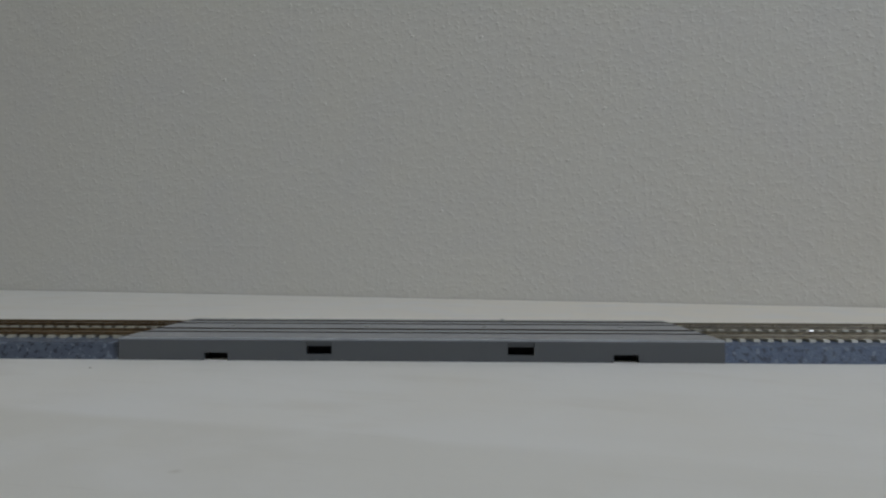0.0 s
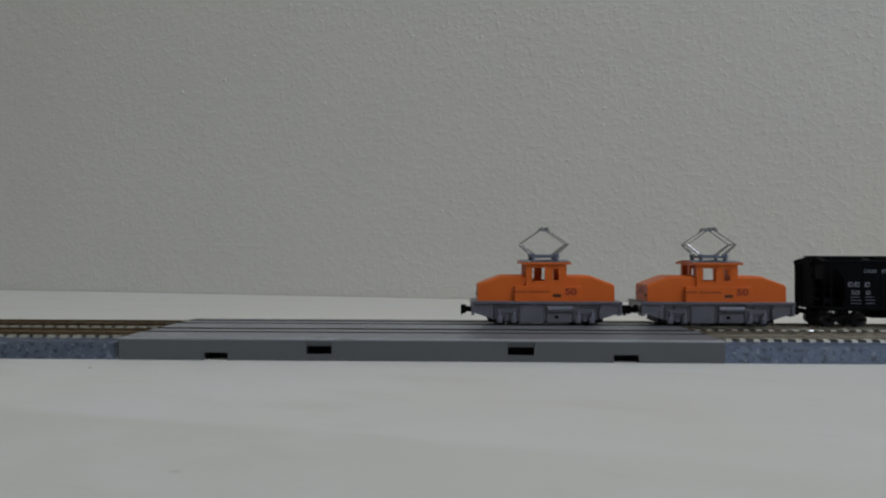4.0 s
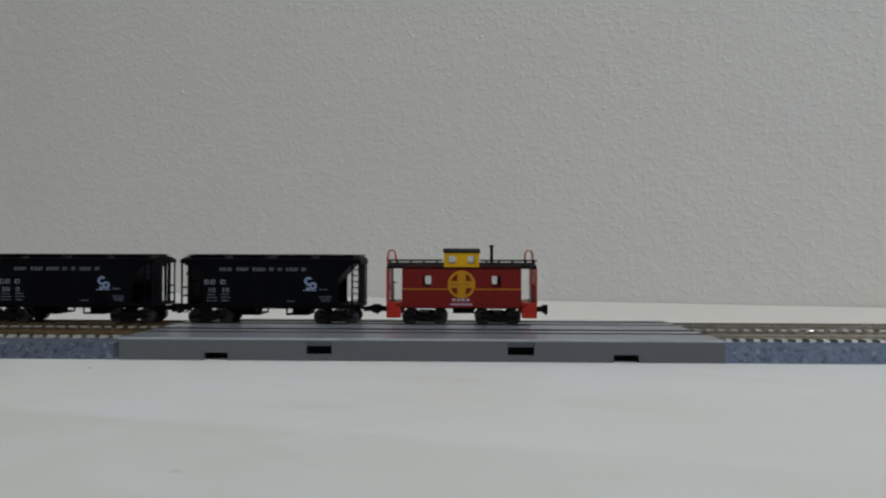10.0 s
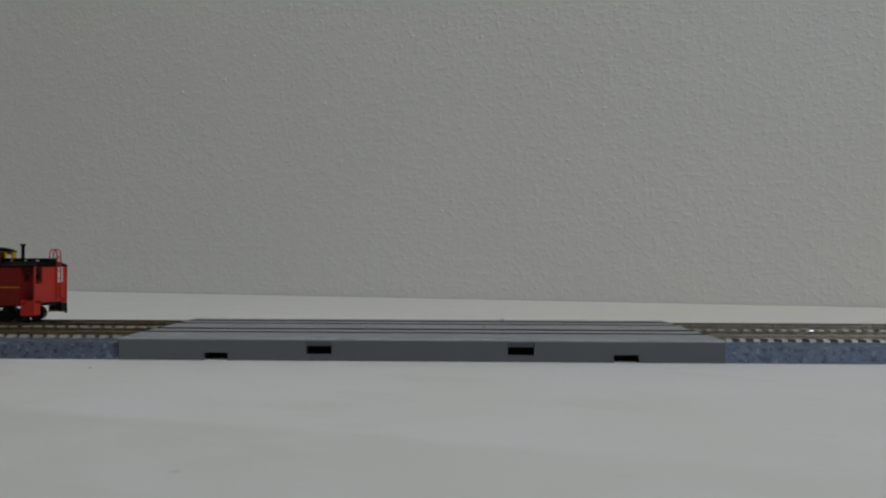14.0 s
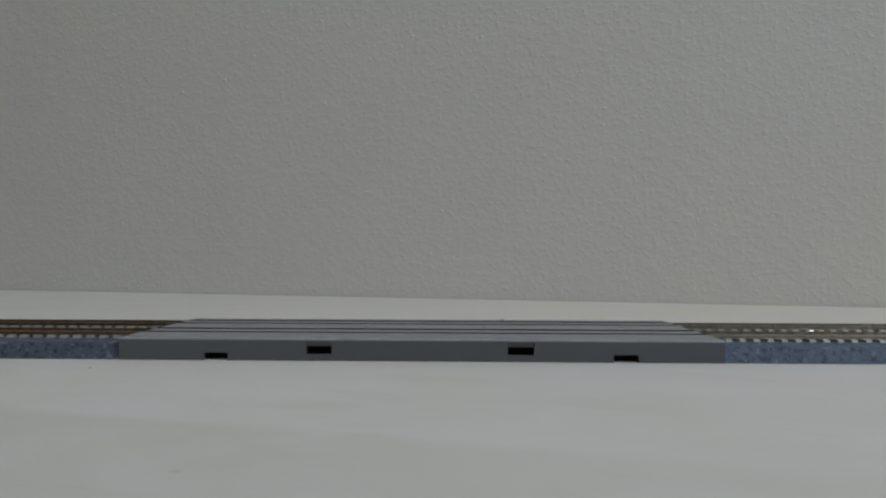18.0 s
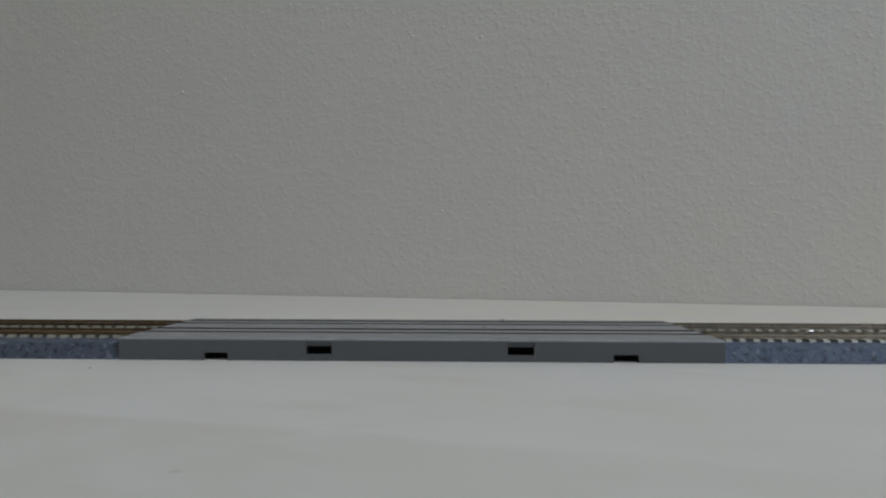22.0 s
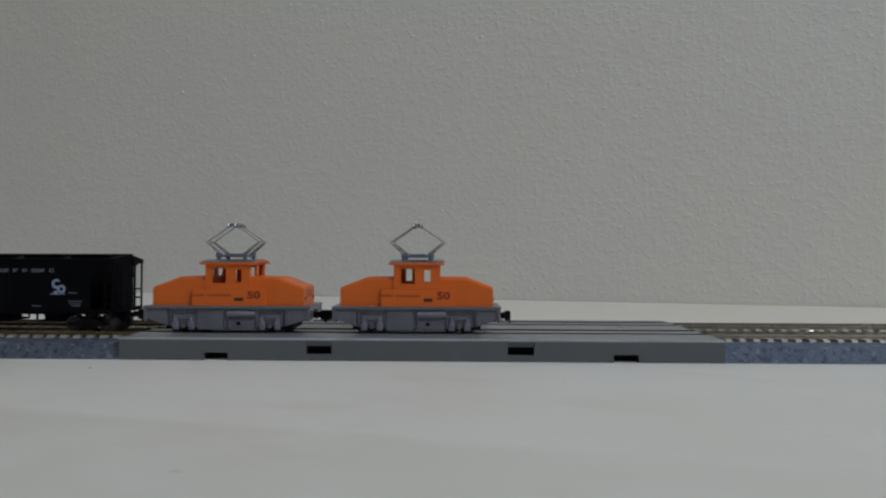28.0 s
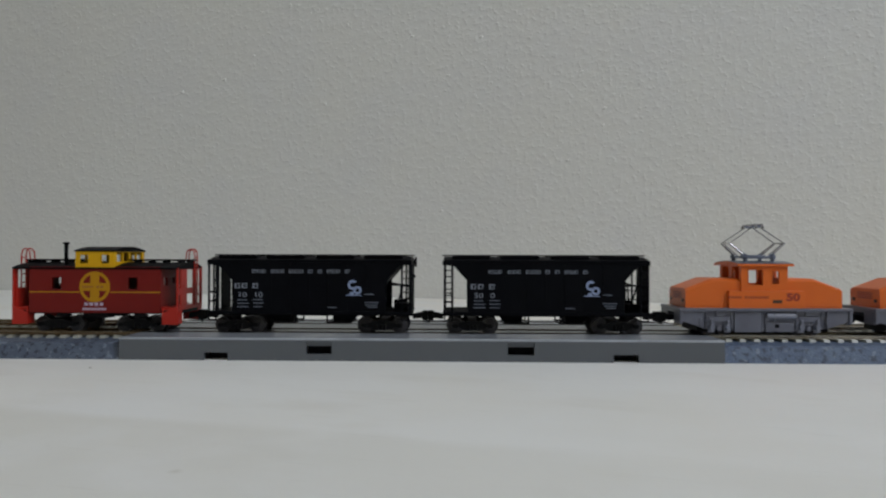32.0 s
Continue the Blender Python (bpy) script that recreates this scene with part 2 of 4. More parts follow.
# ------------------------------------------------------------- mesh helpers (millimetres inside)
def part(name, bm, mat, parent=None, label="", smooth=False):
    me = bpy.data.meshes.new(name)
    bmesh.ops.recalc_face_normals(bm, faces=bm.faces)
    bm.to_mesh(me)
    bm.free()
    me.materials.append(mat)
    if smooth:
        for p in me.polygons:
            p.use_smooth = True
    ob = new(name, me)
    if parent is not None:
        ob.parent = parent
    if label:
        tagged(ob, label)
    return ob


def thing(name, label, category, group="", m=None, kind=""):
    ob = new(name)
    ob.empty_display_size = 0.01
    tagged(ob, label, category, group, kind)
    if m is not None:
        ob.matrix_world = m
    return ob


def box(bm, x0, x1, y0, y1, z0, z1, bevel=0.0, u=MM):
    tmp = bmesh.new()
    bmesh.ops.create_cube(tmp, size=1.0)
    for v in tmp.verts:
        v.co = Vector((x0 + (v.co.x + 0.5) * (x1 - x0), y0 + (v.co.y + 0.5) * (y1 - y0), z0 + (v.co.z + 0.5) * (z1 - z0)))
    if bevel:
        bmesh.ops.bevel(tmp, geom=tmp.edges[:], offset=bevel, segments=2, affect="EDGES", profile=0.6)
    merge(bm, tmp, u)


def merge(bm, tmp, u=MM):
    at = {v: bm.verts.new(v.co * u) for v in tmp.verts}
    for f in tmp.faces:
        bm.faces.new([at[v] for v in f.verts])
    tmp.free()


def prism(bm, pts, a0, a1, axis="y", bevel=0.0, u=MM):
    """A polygon drawn out along an axis. pts: (x, z) for y, (y, z) for x, (x, y) for z."""
    def place(p, a):
        return {"y": (p[0], a, p[1]), "x": (a, p[0], p[1]), "z": (p[0], p[1], a)}[axis]
    tmp = bmesh.new()
    lo = [tmp.verts.new(place(p, a0)) for p in pts]
    hi = [tmp.verts.new(place(p, a1)) for p in pts]
    tmp.faces.new(lo)
    tmp.faces.new(list(reversed(hi)))
    n = len(pts)
    for i in range(n):
        tmp.faces.new((lo[i], hi[i], hi[(i + 1) % n], lo[(i + 1) % n]))
    bmesh.ops.recalc_face_normals(tmp, faces=tmp.faces)
    if bevel:
        bmesh.ops.bevel(tmp, geom=tmp.edges[:], offset=bevel, segments=2, affect="EDGES", profile=0.6)
    merge(bm, tmp, u)


def rod(bm, p, q, r, n=8, r2=None, u=MM):
    p, q = Vector(p), Vector(q)
    tmp = bmesh.new()
    bmesh.ops.create_cone(tmp, cap_ends=True, segments=n, radius1=r, radius2=r if r2 is None else r2, depth=(q - p).length)
    turn = (q - p).to_track_quat("Z", "Y").to_matrix().to_4x4()
    bmesh.ops.transform(tmp, matrix=Matrix.Translation((p + q) / 2) @ turn, verts=tmp.verts)
    merge(bm, tmp, u)


def wire(bm, pts, r, n=6):
    for a, b in zip(pts, pts[1:]):
        rod(bm, a, b, r, n)


def panel(bm, a0, a1, z0, z1, holes, d0, d1, axis="y", u=MM):
    """A wall from a0 to a1 and z0 to z1, between d0 and d1 along axis, with rectangular holes (a, b, zl, zh)."""
    xs = sorted({a0, a1, *[v for h in holes for v in h[:2]]})
    zs = sorted({z0, z1, *[v for h in holes for v in h[2:]]})

    def solid(i, j):
        if not (0 <= i < len(xs) - 1 and 0 <= j < len(zs) - 1):
            return False
        cx, cz = (xs[i] + xs[i + 1]) / 2, (zs[j] + zs[j + 1]) / 2
        return not any(h[0] < cx < h[1] and h[2] < cz < h[3] for h in holes)
    made = {}

    def vert(i, j, d):
        if (i, j, d) not in made:
            c = (xs[i], d, zs[j]) if axis == "y" else (d, xs[i], zs[j])
            made[i, j, d] = bm.verts.new(Vector(c) * u)
        return made[i, j, d]
    for i in range(len(xs) - 1):
        for j in range(len(zs) - 1):
            if not solid(i, j):
                continue
            for d in (d0, d1):
                bm.faces.new([vert(i, j, d), vert(i + 1, j, d), vert(i + 1, j + 1, d), vert(i, j + 1, d)])
            for di, dj, e in ((-1, 0, ((0, 0), (0, 1))), (1, 0, ((1, 0), (1, 1))), (0, -1, ((0, 0), (1, 0))), (0, 1, ((0, 1), (1, 1)))):
                if not solid(i + di, j + dj):
                    (p, q), (r, s) = e
                    bm.faces.new([vert(i + p, j + q, d0), vert(i + r, j + s, d0), vert(i + r, j + s, d1), vert(i + p, j + q, d1)])


def arch(half, low, high, n=10):
    """Points (y, z) of a shallow roof curve from one eave to the other."""
    return [(-half + 2 * half * i / n, low + (high - low) * (1 - (2 * i / n - 1) ** 2)) for i in range(n + 1)]


def lettering(name, text, size, mat, parent, x, y, z, side, wide=1.0, bold=0.0):
    """Raised print on a car's side; side +1: the left side, read from front to back; -1: the right side."""
    curve = bpy.data.curves.new(name, "FONT")
    curve.body, curve.size, curve.extrude = text, size * MM, 0.00004
    curve.align_x, curve.align_y = "CENTER", "CENTER"
    curve.resolution_u = 3
    curve.offset = bold * size
    tmp = bpy.data.objects.new("tmp_text", curve)
    me = bpy.data.meshes.new_from_object(tmp)
    bpy.data.objects.remove(tmp)
    me.materials.append(mat)
    ob = new(name, me)
    ob.parent = parent
    ob.matrix_local = pose(x * MM, y * MM, z * MM, 90, 0, 180 if side > 0 else 0) @ Matrix.Diagonal((wide, 1, 1, 1))
    return ob


def side_box(bm, side, a0, a1, z0, z1, y, depth):
    """A bar of print: a runs in the direction of reading."""
    x0, x1 = (-a1, -a0) if side > 0 else (a0, a1)
    y0, y1 = (y, y + depth) if side > 0 else (-y - depth, -y)
    box(bm, x0, x1, y0, y1, z0, z1)


# ------------------------------------------------------------- the room
def build_room():
    x0, x1, y0, z0, z1 = -2.6, 1.75, -3.2, -0.75, 2.40
    bm = bmesh.new()
    box(bm, x0 - 0.1, x1 + 0.1, 0.0, 0.12, z0, z1, u=1)
    wall = tagged(part("wall_north", bm, PLASTER), "white stippled plaster wall behind the table", "wall", kind="structure")
    wall.matrix_world = ROOM
    bm = bmesh.new()
    for a, b, s in NIBS:
        tmp = bmesh.new()
        bmesh.ops.create_icosphere(tmp, subdivisions=2, radius=s * 0.82)
        for v in tmp.verts:
            v.co = Vector((v.co.x * 1.25 + 0.3 * v.co.z, v.co.y * 0.36, v.co.z * 0.95)) * (1 + 0.35 * noise.noise(v.co * 1.1 + Vector((a, b, 0)))) + Vector((a, -0.1, b))
        merge(bm, tmp)
    nibs = part("plaster_nib", bm, PLASTER, wall, "small raised grains of plaster", smooth=True)
    nibs["kind"] = "stuff"
    bm = bmesh.new()
    box(bm, x0 - 0.1, x1 + 0.1, y0, 0.12, z0 - 0.1, z0, u=1)
    tagged(part("floor", bm, FLOOR), "brown wooden floor of the room", "floor", kind="structure").matrix_world = ROOM
    bm = bmesh.new()
    box(bm, x0 - 0.1, x1 + 0.1, y0, 0.12, z1, z1 + 0.1, u=1)
    tagged(part("ceiling", bm, CEILING), "plain white ceiling of the room", "ceiling", kind="structure").matrix_world = ROOM
    bm = bmesh.new()
    box(bm, x0 - 0.1, x0, y0, -0.0, z0, z1, u=1)
    tagged(part("wall_west", bm, ROOM_WALL), "plain cream wall of the room", "wall", kind="structure").matrix_world = ROOM
    bm = bmesh.new()
    box(bm, x0 - 0.1, x1 + 0.1, y0 - 0.1, y0, z0 - 0.1, z1 + 0.1, u=1)
    tagged(part("wall_south", bm, ROOM_WALL), "plain cream wall of the room", "wall", kind="structure").matrix_world = ROOM
    bm = bmesh.new()
    panel(bm, y0, -0.0, z0, z1, [(WIN_Y - 0.6, WIN_Y + 0.6, WIN_Z - 0.6, WIN_Z + 0.6)], x1, x1 + 0.1, axis="x", u=1)
    tagged(part("wall_east", bm, ROOM_WALL), "plain cream wall with a window opening", "wall", kind="structure").matrix_world = ROOM
    win = thing("window_1", "white framed window letting in daylight", "window", kind="structure", m=ROOM)
    lights = [(WIN_Y - 0.55, WIN_Y - 0.02), (WIN_Y + 0.02, WIN_Y + 0.55)]
    bm = bmesh.new()
    panel(bm, WIN_Y - 0.595, WIN_Y + 0.595, WIN_Z - 0.595, WIN_Z + 0.595, [(a, b, WIN_Z - 0.55, WIN_Z + 0.55) for a, b in lights], x1 + 0.02, x1 + 0.07, axis="x", u=1)
    part("window_frame", bm, CEILING, win)
    for a, b in lights:
        bm = bmesh.new()
        box(bm, x1 + 0.042, x1 + 0.046, a, b, WIN_Z - 0.55, WIN_Z + 0.55, u=1)
        part("pane", bm, GLASS, win).visible_shadow = False


NIBS = [(-158, 195, 1.5), (-225, 169, 1.7), (-185, 177, 1.6), (-95, 152, 1.4), (5, 168, 1.3), (30, 195, 1.4), (119, 137, 1.7),
        (0, 66, 1.5), (118, 125, 1.2), (103, 164, 1.3), (-130, 26, 1.2), (-23, 200, 1.2), (93, 101, 1.3)]
rng = random.Random(7)
NIBS += [(rng.uniform(-420, 330), rng.uniform(4, 260), rng.uniform(0.35, 0.8)) for _ in range(380)]


def build_table():
    table = thing("table", "long white-painted table standing against the wall", "table", m=ROOM)
    bm = bmesh.new()
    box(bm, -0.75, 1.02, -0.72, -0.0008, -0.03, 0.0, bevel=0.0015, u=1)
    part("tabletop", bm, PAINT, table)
    for x in (-0.70, 1.00):
        for y in (-0.67, -0.06):
            bm = bmesh.new()
            box(bm, x - 0.025, x + 0.025, y - 0.025, y + 0.025, -0.75, -0.03, bevel=0.003, u=1)
            part("leg", bm, PAINT, table)
    crumb = bmesh.new()
    tmp = bmesh.new()
    bmesh.ops.create_icosphere(tmp, subdivisions=2, radius=0.34)
    for v in tmp.verts:
        v.co = Vector((v.co.x * 1.5, v.co.y, v.co.z * 0.5)) * (1 + 0.4 * noise.noise(v.co * 3)) + Vector((0, 0, 0.2))
    merge(crumb, tmp)
    ob = part("crumb", crumb, CRUMB, smooth=True)
    ob.location = (-0.0931, -0.0145, 0)
    ob.scale = (0.75, 0.75, 0.75)
    tagged(ob, "tiny dark crumb lying on the white table", "crumb")


# ------------------------------------------------------------- track
def build_plate():
    """The grey moulded street-track plate with two grooved tracks."""
    L, W, H = PLATE_L / 2 / MM, PLATE_W / MM, RAIL_Z / MM
    plate = thing("street_track_plate", "grey moulded plastic plate with two tracks sunk in grooves", "track plate")
    slots = [(-66.4, -59.0, -0.01, 2.35), (-34.6, -26.8, 2.1, 5.9), (27.3, 35.4, 2.1, 5.9), (59.4, 67.1, -0.01, 2.35)]
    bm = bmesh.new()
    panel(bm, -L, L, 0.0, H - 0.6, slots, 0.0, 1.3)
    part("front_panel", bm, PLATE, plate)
    for a0, a1, z0, z1 in slots:
        # sheet behind the slot, coloured as dark as its shade
        bm = bmesh.new()
        box(bm, a0 - 0.3, a1 + 0.3, 4.6, 5.2, 0.0, 6.2)
        part("slot_backing", bm, PLATE_SHADE, plate)
        if z0 > 0:
            bm = bmesh.new()
            prism(bm, [(0.5, z1), (0.5, z1 - 0.1), (1.25, 4.35), (4.6, 4.35), (4.6, z1)], a0, a1, axis="x")
            part("slot_lip", bm, PLATE, plate)
    # deck: strips between the grooves, the top's sheen put into their paler colour
    edges = [0.0]
    for t in (TRACK_NEAR / MM, TRACK_FAR / MM):
        edges += [t - 5.2, t - 3.3, t + 3.3, t + 5.2]
    edges.append(W)
    for a, b in zip(edges[::2], edges[1::2]):
        bm = bmesh.new()
        z = H - (0.6 if a == 0 else 1.3)
        if a == 0:
            # front edge strip, pale to stand in for its highlight
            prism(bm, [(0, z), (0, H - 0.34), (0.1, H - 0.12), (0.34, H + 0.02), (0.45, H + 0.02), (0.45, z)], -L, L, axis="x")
            part("front_edge", bm, RIM, plate, "front edge with its highlight in the colour")
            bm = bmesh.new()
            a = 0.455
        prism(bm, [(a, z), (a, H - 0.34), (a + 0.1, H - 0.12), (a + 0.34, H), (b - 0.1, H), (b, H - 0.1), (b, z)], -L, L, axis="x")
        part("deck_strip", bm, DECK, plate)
    bm = bmesh.new()
    box(bm, -L + 0.2, L - 0.2, 4.6, W - 0.2, H - 2.4, H - 1.35)
    part("deck_base", bm, PLATE, plate)
    bm = bmesh.new()
    box(bm, -L, L, W - 1.2, W, 0, H - 1.32)
    part("rear_panel", bm, PLATE, plate)
    for s in (-1, 1):
        bm = bmesh.new()
        box(bm, min(s * L, s * (L - 1)), max(s * L, s * (L - 1)), 1.32, W - 1.22, 0, H - 2.42)
        part("end_panel", bm, PLATE, plate)
    for t in (TRACK_NEAR / MM, TRACK_FAR / MM):
        for s in (-1, 1):
            bm = bmesh.new()
            a, b = sorted((t + s * 4.5, t + s * 5.1))
            box(bm, -L, L, a, b, H - 1.34, H + 0.22)
            part("rail", bm, GROOVE_RAIL, plate, "narrow dull brown sunken rail")
    for x in (-69.2, -20.7, 21.6, 70.1):
        bm = bmesh.new()
        rod(bm, (x, MID / MM, H - 0.01), (x, MID / MM, H + 0.07), 1.1, 16)
        part("moulding_mark", bm, PLATE, plate)
    bm = bmesh.new()
    box(bm, 29.0, 30.4, W - 0.3, W + 0.9, H - 0.8, H + 0.25, bevel=0.2)
    part("tab", bm, PLATE, plate)


TIE_PITCH = 4.45


def tie_mesh():
    bm = bmesh.new()
    tmp = bmesh.new()
    bmesh.ops.create_cube(tmp, size=2.0)
    for v in tmp.verts:
        top = v.co.z > 0
        v.co = Vector((v.co.x * (0.92 if top else 1.1), v.co.y * (7.5 if top else 8.25), 5.76 if top else 4.3))
    bmesh.ops.bevel(tmp, geom=tmp.edges[:], offset=0.12, segments=2, affect="EDGES", profile=0.6)
    merge(bm, tmp)
    me = bpy.data.meshes.new("tie")
    bmesh.ops.recalc_face_normals(bm, faces=bm.faces)
    bm.to_mesh(me)
    bm.free()
    me.materials.append(TIE)
    return me


def rail_profile(bm, x0, x1, y):
    prism(bm, [(y - 0.9, 5.75), (y + 0.9, 5.75), (y + 0.85, 5.92), (y + 0.22, 6.0), (y + 0.22, 6.4), (y + 0.42, 6.5), (y + 0.42, 6.84), (y + 0.32, 6.88), (y - 0.32, 6.88), (y - 0.42, 6.84), (y - 0.42, 6.5), (y - 0.22, 6.4), (y - 0.22, 6.0), (y - 0.85, 5.92)], x0, x1, axis="x")


def build_double_section(x0, x1, singles, tie, rail, ballast):
    """One length of moulded double track: speckled bed, four rails and sleepers. x in millimetres."""
    sec = thing("double_track_section", "double track on grey speckled moulded ballast with pale concrete sleepers", "train track", group="track sections")
    bm = bmesh.new()
    prof = [(0.3, 0.0), (2.0, 4.4), (3.0, 4.95), (PLATE_W / MM - 3.0, 4.95), (PLATE_W / MM - 2.0, 4.4), (PLATE_W / MM - 0.3, 0.0)]
    prism(bm, prof, x0 + 0.1, x1 - 0.1, axis="x")
    part("ballast_bed", bm, ballast, sec)
    # loose-looking grains moulded on the visible shoulder
    if singles:
        r = random.Random(int(x0))
        bm = bmesh.new()
        for _ in range(900):
            f = r.random()
            x = r.uniform(x0 + 0.8, x1 - 0.8)
            if f < 0.6:
                k = r.random()
                y, z = 0.3 + 1.7 * k, 4.4 * k
            else:
                y, z = r.uniform(2.5, 11.3), 4.9
            s = r.uniform(0.16, 0.36)
            if f < 0.6:
                y, z = y + 0.5 * s, max(s, z - 0.2 * s)
            else:
                z -= 0.4 * s
            tmp = bmesh.new()
            bmesh.ops.create_icosphere(tmp, subdivisions=1, radius=s)
            for v in tmp.verts:
                v.co = v.co * (1 + 0.5 * noise.noise(v.co * 4 + Vector((x, y, z)))) + Vector((x, y, z))
            merge(bm, tmp)
        part("ballast_grain", bm, ballast, sec, "moulded stone grains")["kind"] = "stuff"
    for t in (TRACK_NEAR / MM, TRACK_FAR / MM):
        for s in (-1, 1):
            bm = bmesh.new()
            rail_profile(bm, x0, x1, t + s * 4.9)
            part("rail", bm, rail, sec)
        count = int((x1 - x0 - 2.2) / TIE_PITCH)
        start = x0 + ((x1 - x0) - count * TIE_PITCH) / 2
        if singles:
            for i in range(count + 1):
                ob = new("tie", tie)
                ob.parent = sec
                ob.location = ((start + i * TIE_PITCH) * MM, t * MM, 0)
        else:
            bm = bmesh.new()
            for i in range(count + 1):
                x = start + i * TIE_PITCH
                box(bm, x - 1.25, x + 1.25, t - 8.0, t + 8.0, 4.3, 5.76)
            part("ties", bm, TIE, sec)["kind"] = "stuff"
    return sec


def loop_path(s):
    """Place and heading (radians) of the line, s metres along it from x = 0 on the far track."""
    half = (TRACK_FAR - TRACK_NEAR) / 2
    r = LOOP_R
    a = math.acos((half + r) / (2 * r))
    d = 2 * r * math.sin(a)
    lead = -X_LOOP
    l1, l2 = r * a, r * (math.pi + 2 * a)
    if s < lead:
        return -s, TRACK_FAR, math.pi
    s -= lead
    if s < l1:                       # swing outwards
        k = s / r
        return X_LOOP - r * math.sin(k), TRACK_FAR + r - r * math.cos(k), math.pi - k
    s -= l1
    if s < l2:                       # round the loop
        k = math.pi / 2 - a + s / r
        return X_LOOP - d + r * math.cos(k), MID + r * math.sin(k), k + math.pi / 2
    s -= l2
    if s < l1:                       # swing back on to the near track
        k = a - s / r
        return X_LOOP - r * math.sin(k), TRACK_NEAR - r + r * math.cos(k), 2 * math.pi + k
    s -= l1
    return X_LOOP + s, TRACK_NEAR, 2 * math.pi


def sweep(bm, s0, s1, step, prof):
    """A (offset, z) profile in millimetres swept along the line."""
    rings = []
    n = int((s1 - s0) / step)
    for i in range(n + 1):
        x, y, h = loop_path(s0 + (s1 - s0) * i / n)
        side = Vector((-math.sin(h), math.cos(h), 0))
        rings.append([bm.verts.new(Vector((x, y, z * MM)) + side * o * MM) for o, z in prof])
    for a, b in zip(rings, rings[1:]):
        for i in range(len(prof)):
            j = (i + 1) % len(prof)
            bm.faces.new((a[i], a[j], b[j], b[i]))
    bm.faces.new(rings[0])
    bm.faces.new(rings[-1])


def build_loop():
    sec = thing("turning_loop_track", "single track turning loop on grey speckled moulded ballast", "train track", group="track sections")
    s0 = -X_LOOP + 0.0005
    half = (TRACK_FAR - TRACK_NEAR) / 2
    a = math.acos((half + LOOP_R) / (2 * LOOP_R))
    s1 = s0 + 2 * LOOP_R * a + LOOP_R * (math.pi + 2 * a) - 0.001
    bm = bmesh.new()
    sweep(bm, s0, s1, 0.006, [(-11.8, 0), (-9.6, 4.8), (9.6, 4.8), (11.8, 0)])
    part("ballast_bed", bm, BALLAST_DARK, sec)
    for o in (-4.9, 4.9):
        bm = bmesh.new()
        sweep(bm, s0, s1, 0.006, [(o - 0.9, 5.75), (o + 0.9, 5.75), (o + 0.42, 6.3), (o + 0.42, 6.88), (o - 0.42, 6.88), (o - 0.42, 6.3)])
        part("rail", bm, RAIL, sec)
    bm = bmesh.new()
    n = int((s1 - s0) / (TIE_PITCH * MM))
    for i in range(n):
        x, y, h = loop_path(s0 + (i + 0.5) * TIE_PITCH * MM)
        tmp = bmesh.new()
        bmesh.ops.create_cube(tmp, size=1.0)
        bmesh.ops.transform(tmp, matrix=pose(x, y, 0.0052, 0, 0, math.degrees(h)) @ Matrix.Diagonal((0.002, 0.016, 0.0012, 1)), verts=tmp.verts)
        merge(bm, tmp, 1)
    part("ties", bm, TIE, sec)["kind"] = "stuff"


# ------------------------------------------------------------- the train: local x forward, y left, z up from the rail top
def coupler(parent, x, name="coupler"):
    s = 1 if x > 0 else -1
    bm = bmesh.new()
    prism(bm, [(x, 3.9), (x, 6.1), (x - s * 2.0, 6.5), (x - s * 4.8, 5.9), (x - s * 4.8, 4.2), (x - s * 2.0, 4.5)], -1.1, 1.1, bevel=0.15)
    box(bm, *sorted((x + s * 0.35, x - s * 1.5)), -1.8, 1.4, 3.8, 7.0, bevel=0.3)
    box(bm, *sorted((x + s * 0.35, x - s * 0.3)), -1.8, -0.9, 3.0, 6.8, bevel=0.15)
    return part(name, bm, BLACK, parent, "black plastic coupler")


def wheelset(parent, x, r=2.6, gauge=4.5):
    bm = bmesh.new()
    rod(bm, (0, -6.6, 0), (0, 6.6, 0), 0.5, 10)
    for s in (-1, 1):
        rod(bm, (0, s * 3.9, 0), (0, s * 6.0, 0), r - 0.02, 28)
        rod(bm, (0, s * 3.6, 0), (0, s * 3.9, 0), r + 0.35, 28)
        rod(bm, (0, s * 6.0, 0), (0, s * 6.25, 0), r * 0.80, 28, r * 0.62)
        for k in range(6):
            c = k * math.pi / 3
            rod(bm, (math.cos(c) * 1.3, s * 6.15, math.sin(c) * 1.3), (math.cos(c) * 1.3, s * 6.32, math.sin(c) * 1.3), 0.28, 6)
    ob = part("wheelset", bm, WHEEL, parent, "dark metal wheels on an axle")
    ob.location = (x * MM, 0, r * MM)
    return ob


